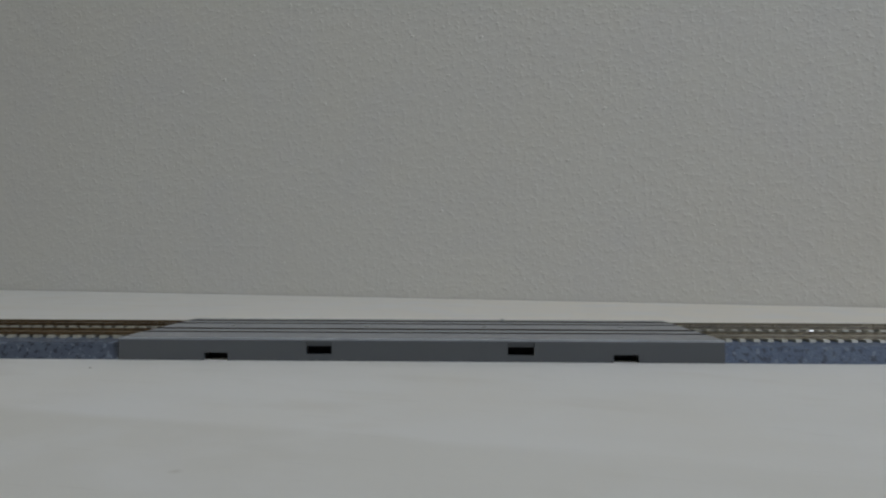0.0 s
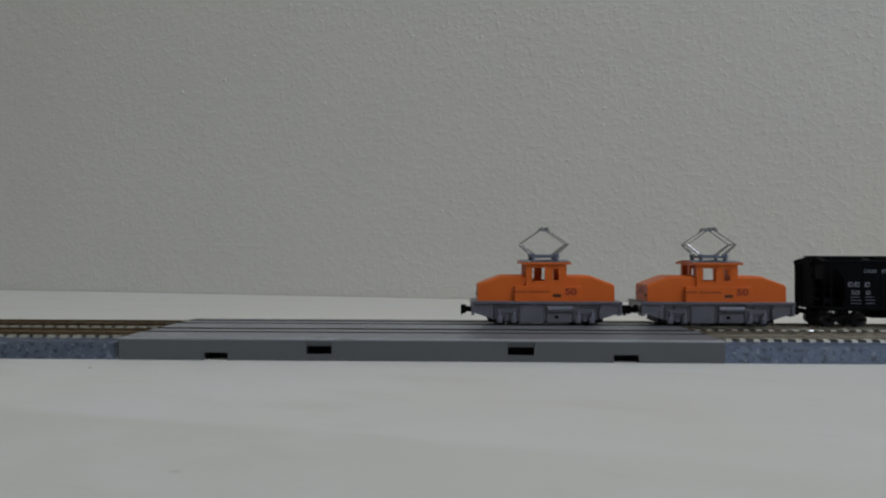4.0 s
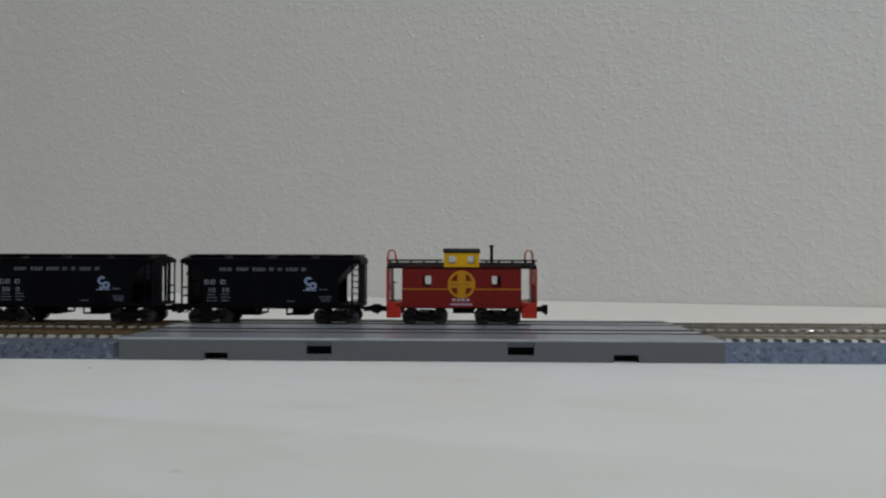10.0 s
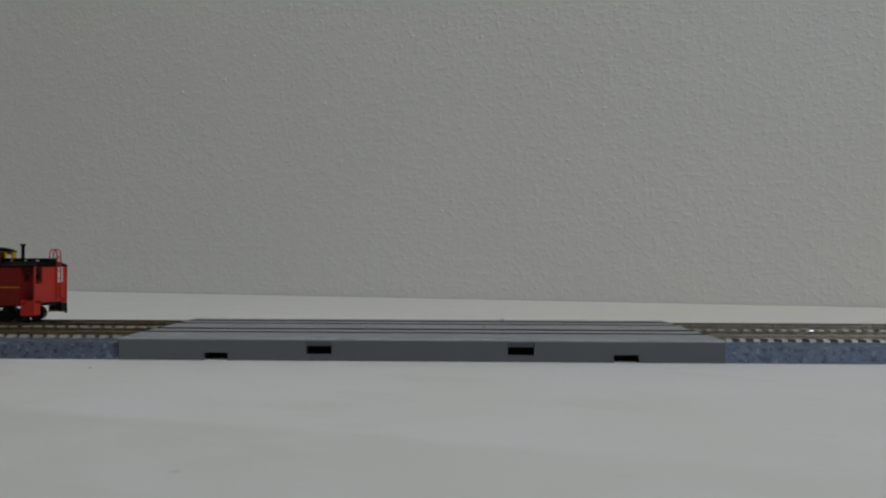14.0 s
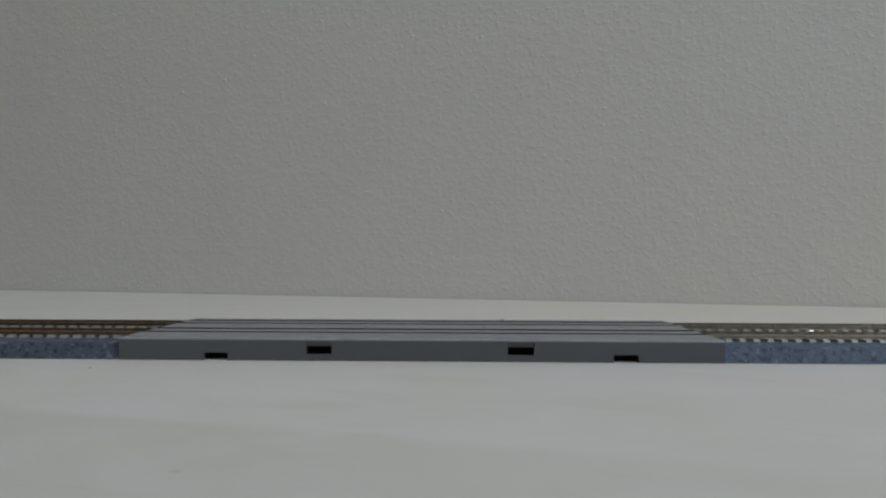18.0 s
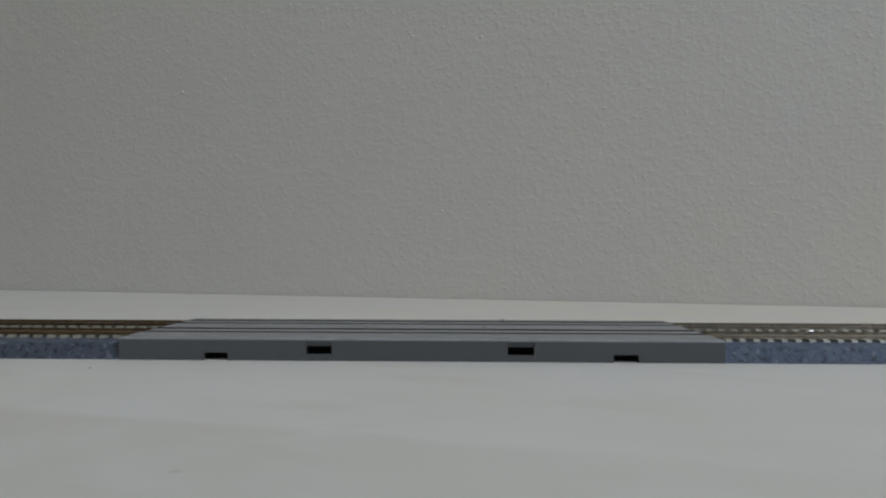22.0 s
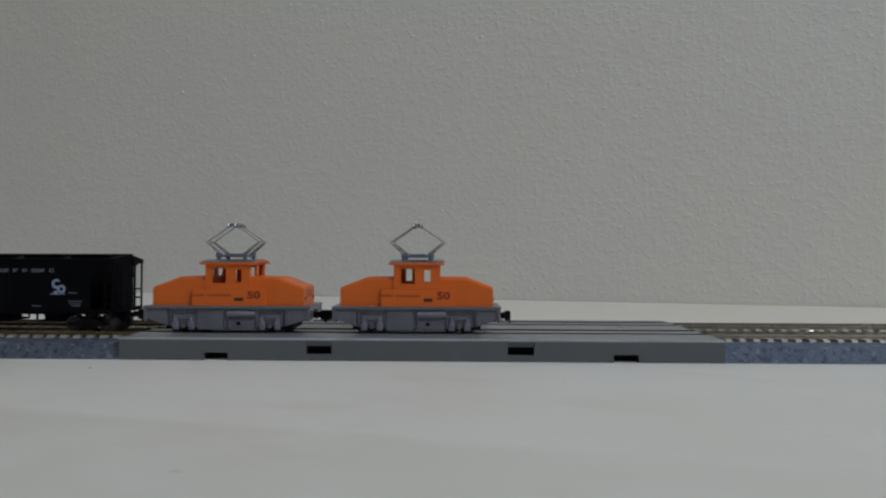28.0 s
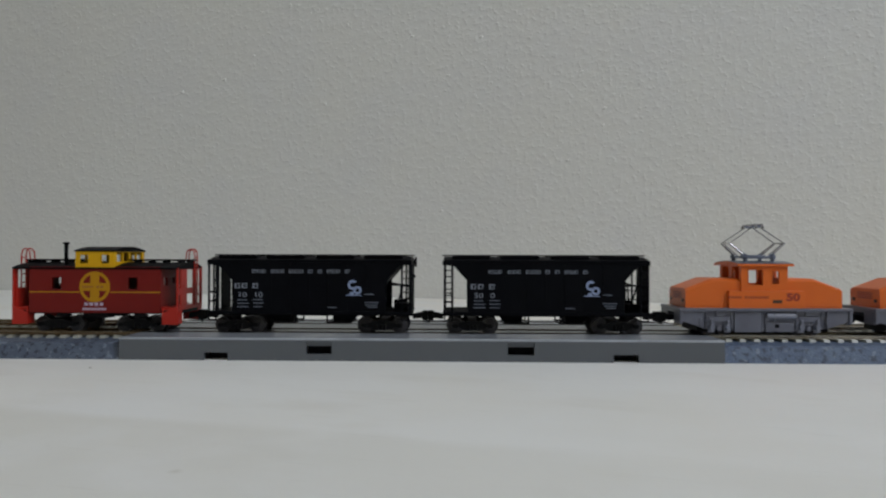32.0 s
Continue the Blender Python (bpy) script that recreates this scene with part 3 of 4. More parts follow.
def truck(car, x, base=11.2, mat=None):
    """A two-axle freight truck: bolster, side frames with springs and journal boxes, and two wheelsets."""
    mat = mat or BLACK
    bm = bmesh.new()
    box(bm, -1.5, 1.5, -7.4, 7.4, 2.6, 4.4, bevel=0.2)
    t = part("truck", bm, mat, car, "black moulded freight truck")
    t.location = (x * MM, 0, 0)
    b = base / 2
    for s in (-1, 1):
        bm = bmesh.new()
        y0, y1 = sorted((s * 6.75, s * 7.75))
        prism(bm, [(-b - 1.1, 2.3), (-b + 0.9, 2.2), (-2.2, 1.2), (2.2, 1.2), (b - 0.9, 2.2), (b + 1.1, 2.3), (b + 1.1, 3.1), (b - 0.7, 3.3), (2.2, 4.4), (-2.2, 4.4), (-b + 0.7, 3.3), (-b - 1.1, 3.1)], y0, y1, bevel=0.15)
        f = part("side_frame", bm, mat, t)
        for k in (-1, 1):
            bm = bmesh.new()
            box(bm, k * b - 0.8, k * b + 0.8, *sorted((s * 7.7, s * 8.3)), 2.0, 3.4, bevel=0.2)
            part("journal_box", bm, mat, t)
        for k in (-1.1, 0, 1.1):
            bm = bmesh.new()
            rod(bm, (k, s * 7.9, 1.3), (k, s * 7.9, 3.1), 0.42, 8)
            part("spring", bm, mat, t)
    for k in (-1, 1):
        wheelset(t, k * b)
    return t


def build_locomotive():
    loco = thing("electric_locomotive", "orange steeple-cab model electric locomotive with raised pantograph", "locomotive", group="locomotives")
    F = 27.2
    # frame: deck with a lighter rim, skirts with relief
    bm = bmesh.new()
    box(bm, -F - 0.3, F + 0.3, -9.2, 9.2, 8.0, 8.95, bevel=0.2)
    part("deck", bm, LOCO_GREY, loco)
    for s in (-1, 1):
        bm = bmesh.new()
        y0, y1 = sorted((s * 7.4, s * 7.9))
        low = [(-F + 0.2, 8.05), (-F + 0.2, 4.9), (-19.4, 2.5), (-19.4, 6.4), (-10.4, 6.4), (-10.4, 1.6), (-1.2, 1.6), (-1.2, 4.4), (8.9, 4.4), (8.9, 1.6), (9.6, 1.6), (9.6, 6.4), (18.8, 6.4), (18.8, 2.3), (F - 0.2, 4.9), (F - 0.2, 8.05)]
        prism(bm, [(-a if s > 0 else a, z) for a, z in low], y0, y1)
        part("side_skirt", bm, LOCO_GREY, loco)

        # relief, along the direction of reading
        def X(a):
            return -a if s > 0 else a

        def relief(name, a0, a1, z0, z1, d, bev=0.15, mat=LOCO_GREY):
            b = bmesh.new()
            box(b, *sorted((X(a0), X(a1))), *sorted((s * 7.85, s * (8.2 + d))), z0, z1, bevel=bev)
            return part(name, b, mat, loco)
        for e in (-1, 1):
            b = bmesh.new()
            prism(b, [(e * 19.6, 8.0), (e * F, 8.0), (e * F, 5.0), (e * 19.6, 2.4)], *sorted((s * 7.85, s * 8.5)), bevel=0.12)
            part("end_panel", b, LOCO_GREY, loco)
            b = bmesh.new()
            box(b, *sorted((e * (F - 0.9), e * (F + 0.15))), *sorted((s * 7.85, s * 8.95)), 4.0, 8.0, bevel=0.15)
            part("buffer_post", b, LOCO_GREY, loco)
        b = bmesh.new()
        prism(b, [(X(-19.6), 7.95), (X(18.9), 7.95), (X(18.9), 2.2), (X(9.0), 1.5), (X(-10.0), 1.5), (X(-19.6), 2.2)], *sorted((s * 6.9, s * 7.35)))
        part("inner_skirt", b, LOCO_GREY, loco)
        relief("skirt_panel", -9.7, -1.1, 1.2, 7.95, 0.25)
        relief("equipment_box", 0.2, 9.2, 1.3, 4.3, 0.2, 0.25)
        # the dark of a hole, as a raised black patch on the box
        relief("box_hole", 3.1, 4.4, 2.7, 3.8, 0.24, 0.0, BLACK)
        relief("step_pad", 3.2, 4.6, 1.5, 2.3, 0.5, 0.15)
        relief("tank_band", 2.6, 3.1, 5.0, 7.4, 0.95, 0.1)
        relief("bracket", -0.9, -0.3, 1.6, 7.95, 0.1, 0.1)
        relief("valve", -0.2, 1.0, 4.6, 5.9, 0.35, 0.2)
        relief("bracket", 9.7, 10.3, 1.6, 7.95, 0.3, 0.1)
        b = bmesh.new()
        rod(b, (X(0.4), s * 8.15, 6.35), (X(9.4), s * 8.15, 6.35), 1.12, 18)
        rod(b, (X(0.2), s * 8.15, 6.35), (X(9.6), s * 8.15, 6.35), 0.75, 14)
        part("air_tank", b, LOCO_LIT, loco)
        for c in (-14.5, 14.0):
            b = bmesh.new()
            prism(b, [(X(c - 3.6), 4.9), (X(c - 3.4), 6.2), (X(c + 3.4), 6.2), (X(c + 3.6), 4.9), (X(c + 1.5), 4.5), (X(c - 1.5), 4.5)], *sorted((s * 7.3, s * 8.45)), bevel=0.15)
            part("bogie_frame", b, LOCO_GREY, loco)
            for e in (-2.55, 2.55):
                relief("pedestal", c + e - 1.05, c + e + 1.05, 1.1, 5.0, 0.05, 0.2, LOCO_LIT)
                b = bmesh.new()
                rod(b, (X(c + e), s * 8.0, 2.9), (X(c + e), s * 9.1, 2.9), 0.95, 14, 0.8)
                part("axle_box", b, LOCO_LIT, loco)
                b = bmesh.new()
                rod(b, (X(c + e), s * 8.5, 3.8), (X(c + e), s * 8.5, 5.2), 0.45, 10)
                part("spring", b, LOCO_LIT, loco)
            relief("hanger", c - 4.3, c - 3.8, 2.2, 7.6, 0.15, 0.1)
            relief("hanger", c + 3.8, c + 4.3, 2.2, 7.6, 0.15, 0.1)
            relief("brake_shoe", c - 0.7, c + 0.7, 1.6, 3.1, 0.0, 0.15)
            relief("brake_hanger", c - 1.5, c + 1.5, 3.3, 4.4, -0.2, 0.15)
            relief("sand_box", c - 1.1, c + 1.1, 6.4, 7.9, 0.1, 0.15)
        for c in (-20.6, 19.8):
            relief("step_block", c - 0.5, c + 0.7, 3.2, 5.8, 0.5, 0.15)
    for s in (-1, 1):
        bm = bmesh.new()
        panel(bm, -7.55, 7.55, 3.7, 7.99, [(-3.0, 3.0, 3.69, 7.2)], *sorted((s * (F - 1.0), s * F)), axis="x")
        part("end_beam", bm, LOCO_GREY, loco)
    # two bonnets
    for s in (-1, 1):
        bm = bmesh.new()
        half = 7.4

        def ring(x, top, ch):
            return [(x, -half, 8.95), (x, -half, top - ch), (x, -half + ch * 1.6, top), (x, half - ch * 1.6, top), (x, half, top - ch), (x, half, 8.95)]
        rings = [ring(s * 7.3, 18.4, 0.75), ring(s * 16.4, 18.4, 0.75), ring(s * 25.0, 15.1, 0.6)]
        vs = [[bm.verts.new(Vector(p) * MM) for p in r] for r in rings]
        for a, b in zip(vs, vs[1:]):
            for i in range(5):
                bm.faces.new((a[i], a[i + 1], b[i + 1], b[i]))
        bm.faces.new(vs[0])
        bm.faces.new(vs[-1])
        bmesh.ops.recalc_face_normals(bm, faces=bm.faces)
        bmesh.ops.bevel(bm, geom=[e for e in bm.edges if e.calc_face_angle(0) > 0.25 and min(v.co.z for v in e.verts) > 0.0091], offset=0.00018, segments=2, affect="EDGES")
        part("bonnet", bm, ORANGE, loco)
        # end grille, its slots' shade drawn as raised dark red strips, and lamps
        for z in (11.9, 12.5, 13.1, 13.7):
            bm = bmesh.new()
            box(bm, *sorted((s * 24.8, s * 25.1)), -3.8, 3.8, z - 0.14, z + 0.14)
            part("grille_slot", bm, DARK_RED, loco)
        for y in (-5.4, 5.4):
            bm = bmesh.new()
            rod(bm, (s * 24.8, y, 11.2), (s * 25.25, y, 11.2), 0.6, 12)
            part("lamp", bm, NAMEPLATE, loco)
    # wide lower cab box
    bm = bmesh.new()
    prism(bm, [(-12.6, 8.5), (11.5, 8.5), (11.5, 0), (12.6, 0), (12.6, -8.5), (-11.5, -8.5), (-11.5, 0), (-12.6, 0)], 8.9, 14.5, axis="z", bevel=0.15)
    part("cab_base", bm, ORANGE, loco)
    # cab walls
    for s in (-1, 1):
        holes = [(-5.1, -0.5, 16.4, 21.2), (2.5, 4.6, 16.7, 20.8)]
        if s > 0:
            holes = [(-b, -a, c, d) for a, b, c, d in holes]
        bm = bmesh.new()
        panel(bm, -7.4, 7.4, 14.0, 22.9, holes, *sorted((s * 7.2, s * 8.0)))
        part("cab_side", bm, ORANGE, loco)
        bm = bmesh.new()
        panel(bm, -7.18, 7.18, 14.0, 23.2, [(-6.3, -1.2, 18.5, 22.2), (1.2, 6.3, 18.5, 22.2)], *sorted((s * 6.6, s * 7.38)), axis="x")
        part("cab_end", bm, ORANGE, loco)
        # window surrounds
        for a, b, c, d in holes:
            bm = bmesh.new()
            panel(bm, a - 0.25, b + 0.25, c - 0.25, d + 0.25, [(a, b, c, d)], *sorted((s * 7.95, s * 8.1)))
            part("window_surround", bm, ORANGE, loco)
    bm = bmesh.new()
    top = arch(8.9, 23.15, 23.95)
    prism(bm, top + [(y, z - 0.75) for y, z in reversed(top)], -9.0, 9.0, axis="x", bevel=0.1)
    part("cab_roof", bm, ORANGE, loco)
    bm = bmesh.new()
    top = arch(8.6, 23.22, 23.97)
    prism(bm, [(y, z + 0.17) for y, z in top] + [(y, z - 0.1) for y, z in reversed(top)], -8.75, 8.75, axis="x")
    part("roof_sheet", bm, LOCO_GREY, loco, "thin grey sheet on the cab roof")
    # print and plates
    for s in (-1, 1):
        def X(a):
            return -a if s > 0 else a
        lettering("number", "50", 3.3, DARK_RED, loco, X(8.8), s * 8.53, 12.4, s, 1.3, 0.00004)
        bm = bmesh.new()
        x = -11.7
        for w in (0.9, 0.7, 0.7, 0.6, 0.7, None, 0.9, 0.6, 0.6, 0.7, 0.6, 0.6, 0.6, 0.6, 0.6, 0.6):
            if w is None:
                x += 0.8
                continue
            side_box(bm, s, x, x + w * 0.85, 12.05, 12.8, 8.48, 0.05)
            x += w * 1.22
        part("line_of_print", bm, WORN_RED, loco, "illegible line of dark red print")
        bm = bmesh.new()
        side_box(bm, s, 2.4, 5.3, 10.6, 11.6, 8.48, 0.15)
        part("builder_plate", bm, NAMEPLATE, loco, "small dark builder's plate")
    # pantograph
    bm = bmesh.new()
    for x in (-4.4, 4.4):
        box(bm, x - 0.55, x + 0.55, -5.0, 5.0, 25.0, 25.7, bevel=0.15)
    for y in (-4.3, 4.3):
        box(bm, -5.2, 5.2, y - 0.5, y + 0.5, 24.85, 25.5, bevel=0.15)
    for e in (-1, 1):
        for y in (-4.0, 4.0):
            prism(bm, [(e * 2.2, 24.9), (e * 5.3, 24.9), (e * 5.3, 26.0), (e * 4.6, 26.6), (e * 3.9, 26.2)], y - 0.6, y + 0.6)
    box(bm, -2.8, 2.8, -3.0, 3.0, 24.8, 26.1, bevel=0.3)
    panto = part("pantograph", bm, PANTO_BLUE, loco, "diamond pantograph with a blue-grey base")
    for x in (-4.4, 4.4):
        for y in (-4.2, 4.2):
            bm = bmesh.new()
            rod(bm, (x, y, 23.6), (x, y, 26.2), 0.75, 12, 0.55)
            part("insulator", bm, PANTO_BLUE, panto)
    for x in (-1, 1):
        for y in (-1, 1):
            bm = bmesh.new()
            rod(bm, (x * 4.2, y * 3.4, 25.7), (x * 8.9, y * 3.0, 29.9), 0.40, 8)
            rod(bm, (x * 3.4, y * 3.4, 25.9), (x * 8.1, y * 3.0, 29.7), 0.16, 6)
            part("lower_arm", bm, PANTO, panto, "steel wire arm")
            bm = bmesh.new()
            rod(bm, (x * 8.9, y * 3.0, 29.9), (x * 0.9, y * 2.4, 35.5), 0.21, 6)
            part("upper_arm", bm, PANTO, panto, "steel wire arm")
        bm = bmesh.new()
        rod(bm, (x * 8.9, -3.3, 29.9), (x * 8.9, 3.3, 29.9), 0.32, 8)
        part("knee_bar", bm, PANTO, panto)
        bm = bmesh.new()
        wire(bm, [(x * 1.1, -5.0, 34.9), (x * 1.1, -4.2, 36.0), (x * 1.1, 4.2, 36.0), (x * 1.1, 5.0, 34.9)], 0.38)
        part("contact_strip", bm, PANTO, panto)
    bm = bmesh.new()
    for y in (-2.4, 2.4):
        box(bm, -1.4, 1.4, y - 0.4, y + 0.4, 35.1, 36.1)
    part("head_frame", bm, PANTO_BLUE, panto)
    # running gear hidden behind the skirts
    bm = bmesh.new()
    box(bm, -21, 21, -6.4, 6.4, 1.2, 8.02)
    part("motor_block", bm, BLACK, loco)
    for x in (-17.5, -12.3, 11.4, 16.6):
        wheelset(loco, x, 2.35)
    for s in (-1, 1):
        coupler(loco, s * 30.8)
    return loco


def letter_blocks(bm, side, groups, z0, z1, y):
    """Words as rows of plain letter-sized blocks; groups: (start, end, letters)."""
    for a, b, n in groups:
        w = (b - a) / n
        for i in range(n):
            side_box(bm, side, a + i * w, a + i * w + w * 0.7, z0, z1, y, 0.05)


def letter_shapes(bm, side, word, z0, z1, y, stroke=0.24):
    """A word as plain hollow shapes of the size of its letters; word: (start, end, letters)."""
    a, b, n = word
    w = (b - a) / n
    for i in range(n):
        p, q = a + i * w, a + i * w + w * 0.74
        mid = (z0 + z1) / 2
        side_box(bm, side, p, p + stroke * 1.25, z0, z1, y, 0.05)
        side_box(bm, side, p + stroke * 1.25, q, z1 - stroke * 0.7, z1, y, 0.05)
        side_box(bm, side, p + stroke * 1.25, q, z0, z0 + stroke * 0.7, y, 0.05)
        if (i + n) % 2:
            side_box(bm, side, q - stroke, q, mid - stroke * 0.5, z1 - stroke * 0.7, y, 0.05)
        else:
            side_box(bm, side, q - stroke, q, z0 + stroke * 0.7, mid + stroke * 0.5, y, 0.05)


def build_hopper(number, front=38.0):
    car = thing("covered_hopper", "satin black two-bay covered hopper model car with white lettering", "freight car", group="hopper cars")
    HW = 9.3
    # the bin, with sloping end sheets
    bm = bmesh.new()
    prism(bm, [(-31.2, 23.9), (31.2, 23.9), (29.3, 21.9), (25.0, 17.2), (16.0, 7.0), (-16.0, 7.0), (-25.0, 17.2), (-29.3, 21.9)], -HW + 0.5, HW - 0.5)
    part("bin", bm, HOPPER, car)
    for s in (-1, 1):
        bm = bmesh.new()
        y0, y1 = sorted((s * (HW - 0.55), s * HW))
        prism(bm, [(-33.0, 24.0), (33.0, 24.0), (33.0, 22.5), (29.4, 22.2), (25.2, 17.5), (25.2, 7.0), (-25.2, 7.0), (-25.2, 17.5), (-29.4, 22.2), (-33.0, 22.5)], y0, y1)
        part("side_sheet", bm, HOPPER, car)
        bm = bmesh.new()
        box(bm, -33.0, 33.0, *sorted((s * (HW - 0.6), s * (HW + 0.15))), 6.3, 7.4, bevel=0.12)
        part("side_sill", bm, HOPPER, car)
        bm = bmesh.new()
        box(bm, -33.1, 33.1, *sorted((s * (HW - 0.5), s * (HW + 0.3))), 23.2, 24.1, bevel=0.15)
        part("top_chord", bm, HOPPER, car)
        for k in range(-3, 4):
            bm = bmesh.new()
            box(bm, k * 6.2 - 0.17, k * 6.2 + 0.17, *sorted((s * HW, s * (HW + 0.14))), 7.4, 23.2)
            part("rib", bm, HOPPER, car)
        # each end: a full ladder and a solid end sheet on one side, an open corner with two low grab irons on the other
        for e in (-1, 1):
            grabs = s == e
            for x, w in ((32.72, 0.28), (30.25, 0.34)):
                bm = bmesh.new()
                box(bm, *sorted((e * (x - w), e * (x + w))), *sorted((s * (HW - 0.35), s * (HW + 0.15))), 7.3, 23.0, bevel=0.08)
                part("corner_post", bm, HOPPER, car)
            for z in ((10.5, 13.5) if grabs else (9.3, 11.5, 13.7, 15.9, 18.1, 20.3)):
                bm = bmesh.new()
                rod(bm, (e * 32.7, s * (HW + 0.1), z), (e * 30.2, s * (HW + 0.1), z), 0.19, 6)
                part("ladder_rung", bm, HOPPER, car)
            bm = bmesh.new()
            if grabs:
                for p, q in (((-0.05, 3.3),) if e > 0 else ((0.9, 2.4), (4.9, 5.6))):
                    box(bm, *sorted((e * 32.5, e * 32.9)), *sorted((s * p, s * q)), 7.3, 23.0)
                part("end_post", bm, HOPPER, car)
                bm = bmesh.new()
                for z in (10.5, 13.5):
                    rod(bm, (e * 33.0, s * 2.4, z), (e * 33.0, s * 9.0, z), 0.19, 6)
                part("grab_iron", bm, HOPPER, car)
            else:
                box(bm, *sorted((e * 32.5, e * 32.8)), *sorted((s * (0.1 if e > 0 else 0.9), s * 8.85)), 7.3, 22.6)
                part("end_plate", bm, HOPPER, car)
                bm = bmesh.new()
                for y in (s * 4.6, s * 7.4):
                    rod(bm, (e * 33.1, y, 7.2), (e * 33.1, y, 24.0), 0.2, 6)
                for z in (10.4, 13.6, 16.8, 20.0):
                    rod(bm, (e * 33.1, s * 4.6, z), (e * 33.1, s * 7.4, z), 0.15, 6)
                part("end_ladder", bm, HOPPER, car)
            bm = bmesh.new()
            wire(bm, [(e * 32.6, s * HW, 6.4), (e * 32.6, s * (HW + 0.1), 4.6), (e * 30.2, s * (HW + 0.1), 4.6), (e * 30.2, s * HW, 6.4)], 0.2)
            part("stirrup_step", bm, HOPPER, car)
    # roof, hatches and running board
    bm = bmesh.new()
    prism(bm, arch(HW + 0.1, 23.9, 25.3) + [(HW + 0.1, 23.5), (-HW - 0.1, 23.5)], -33.0, 33.0, axis="x")
    part("roof", bm, ROOF_BLACK, car)
    for s in (-1, 1):
        for x in (-24.0, -8.2, 8.2, 24.0):
            bm = bmesh.new()
            box(bm, x - 6.3, x + 6.3, *sorted((s * 3.0, s * 7.6)), 24.0, 25.55, bevel=0.45)
            part("hatch", bm, ROOF_BLACK, car)
    bm = bmesh.new()
    box(bm, -33.8, 33.8, -2.0, 2.0, 25.45, 25.85, bevel=0.1)
    for x in (-30, -18, -6, 6, 18, 30):
        box(bm, x - 0.4, x + 0.4, -2.0, 2.0, 24.7, 25.5)
    part("running_board", bm, ROOF_BLACK, car)
    # floor ends, centre sill
    bm = bmesh.new()
    box(bm, -33.2, 33.2, -1.6, 1.6, 5.2, 7.2, bevel=0.15)
    part("centre_sill", bm, HOPPER, car)
    for e in (-1, 1):
        bm = bmesh.new()
        box(bm, *sorted((e * 33.2, e * 21.0)), -HW + 0.65, HW - 0.65, 6.3, 7.3, bevel=0.1)
        part("end_platform", bm, HOPPER, car)
        bm = bmesh.new()
        box(bm, *sorted((e * 33.4, e * 32.6)), -HW, HW, 22.4, 24.0, bevel=0.12)
        part("end_beam", bm, HOPPER, car)
        bm = bmesh.new()
        prism(bm, [(e * 31.0, 23.6), (e * 30.4, 23.6), (e * 15.6, 7.2), (e * 16.2, 7.2)], -HW + 0.6, HW - 0.6)
        part("slope_sheet", bm, HOPPER, car)
    # hand brake and brake gear at the front end
    bm = bmesh.new()
    box(bm, 27.4, 31.6, -5.0, 3.4, 7.2, 9.6, bevel=0.2)
    rod(bm, (31.0, 5.2, 8.9), (26.4, 5.2, 8.9), 1.5, 14)
    rod(bm, (32.6, 1.0, 15.5), (25.0, 1.0, 15.5), 0.28, 6)
    rod(bm, (28.9, 1.0, 15.5), (29.3, 1.0, 8.6), 0.28, 6)
    rod(bm, (32.5, -5.0, 15.2), (25.4, -5.0, 16.8), 0.28, 6)
    rod(bm, (30.2, -5.0, 15.5), (28.4, -5.0, 9.2), 0.3, 6)
    part("brake_equipment", bm, HOPPER, car)
    bm = bmesh.new()
    rod(bm, (32.8, 2.4, 23.3), (33.7, 2.4, 23.3), 0.4, 8)
    rod(bm, (33.7, 2.4, 23.3), (34.3, 2.4, 23.3), 1.7, 18)
    part("brake_wheel", bm, HOPPER, car)
    bm = bmesh.new()
    box(bm, 32.8, 33.9, 1.6, 3.2, 17.9, 19.0, bevel=0.2)
    part("brake_bracket", bm, HOPPER, car)
    # outlet bays
    for e in (-1, 1):
        bm = bmesh.new()
        prism(bm, [(e * 16.6, 7.1), (e * 12.9, 3.7), (e * 7.3, 3.7), (e * 6.6, 7.1)], -4.6, 4.6, bevel=0.15)
        part("outlet_bay", bm, HOPPER, car)
        bm = bmesh.new()
        box(bm, *sorted((e * 13.3, e * 6.9)), -5.6, 5.6, 3.2, 3.8, bevel=0.12)
        part("outlet_gate", bm, HOPPER, car)
        bm = bmesh.new()
        wire(bm, [(e * 5.2, -5.4, 6.6), (e * 5.2, -5.4, 3.4), (e * 5.2, 5.4, 3.4), (e * 5.2, 5.4, 6.6)], 0.3)
        rod(bm, (e * 5.2, -5.4, 3.4), (e * 7.0, -5.4, 3.4), 0.25)
        rod(bm, (e * 5.2, 5.4, 3.4), (e * 7.0, 5.4, 3.4), 0.25)
        part("gate_rod", bm, HOPPER, car)
    bm = bmesh.new()
    rod(bm, (-3.2, -5.5, 6.4), (3.6, -5.5, 6.4), 0.7, 12)
    part("brake_cylinder", bm, BLACK, car)
    # print on both sides
    for s in (-1, 1):
        y = HW + 0.15

        def X(a):
            return -a if s > 0 else a
        for word in ((-18.5, -13.8, 3), (-12.3, -7.7, 3), (-6.4, -1.4, 3), (-0.2, 1.6, 1), (3.0, 4.8, 1), (6.0, 10.5, 3), (11.9, 13.8, 1)):
            bm = bmesh.new()
            letter_shapes(bm, s, word, 19.8, 20.9, y)
            part("printed_word", bm, PRINT, car, "row of plain pale printed shapes")
        for word in ((-24.2, -19.6, 2), (-18.3, -16.0, 1)):
            bm = bmesh.new()
            letter_shapes(bm, s, word, 14.8, 16.4, y, 0.4)
            part("printed_initial", bm, PRINT, car, "row of plain pale printed shapes")
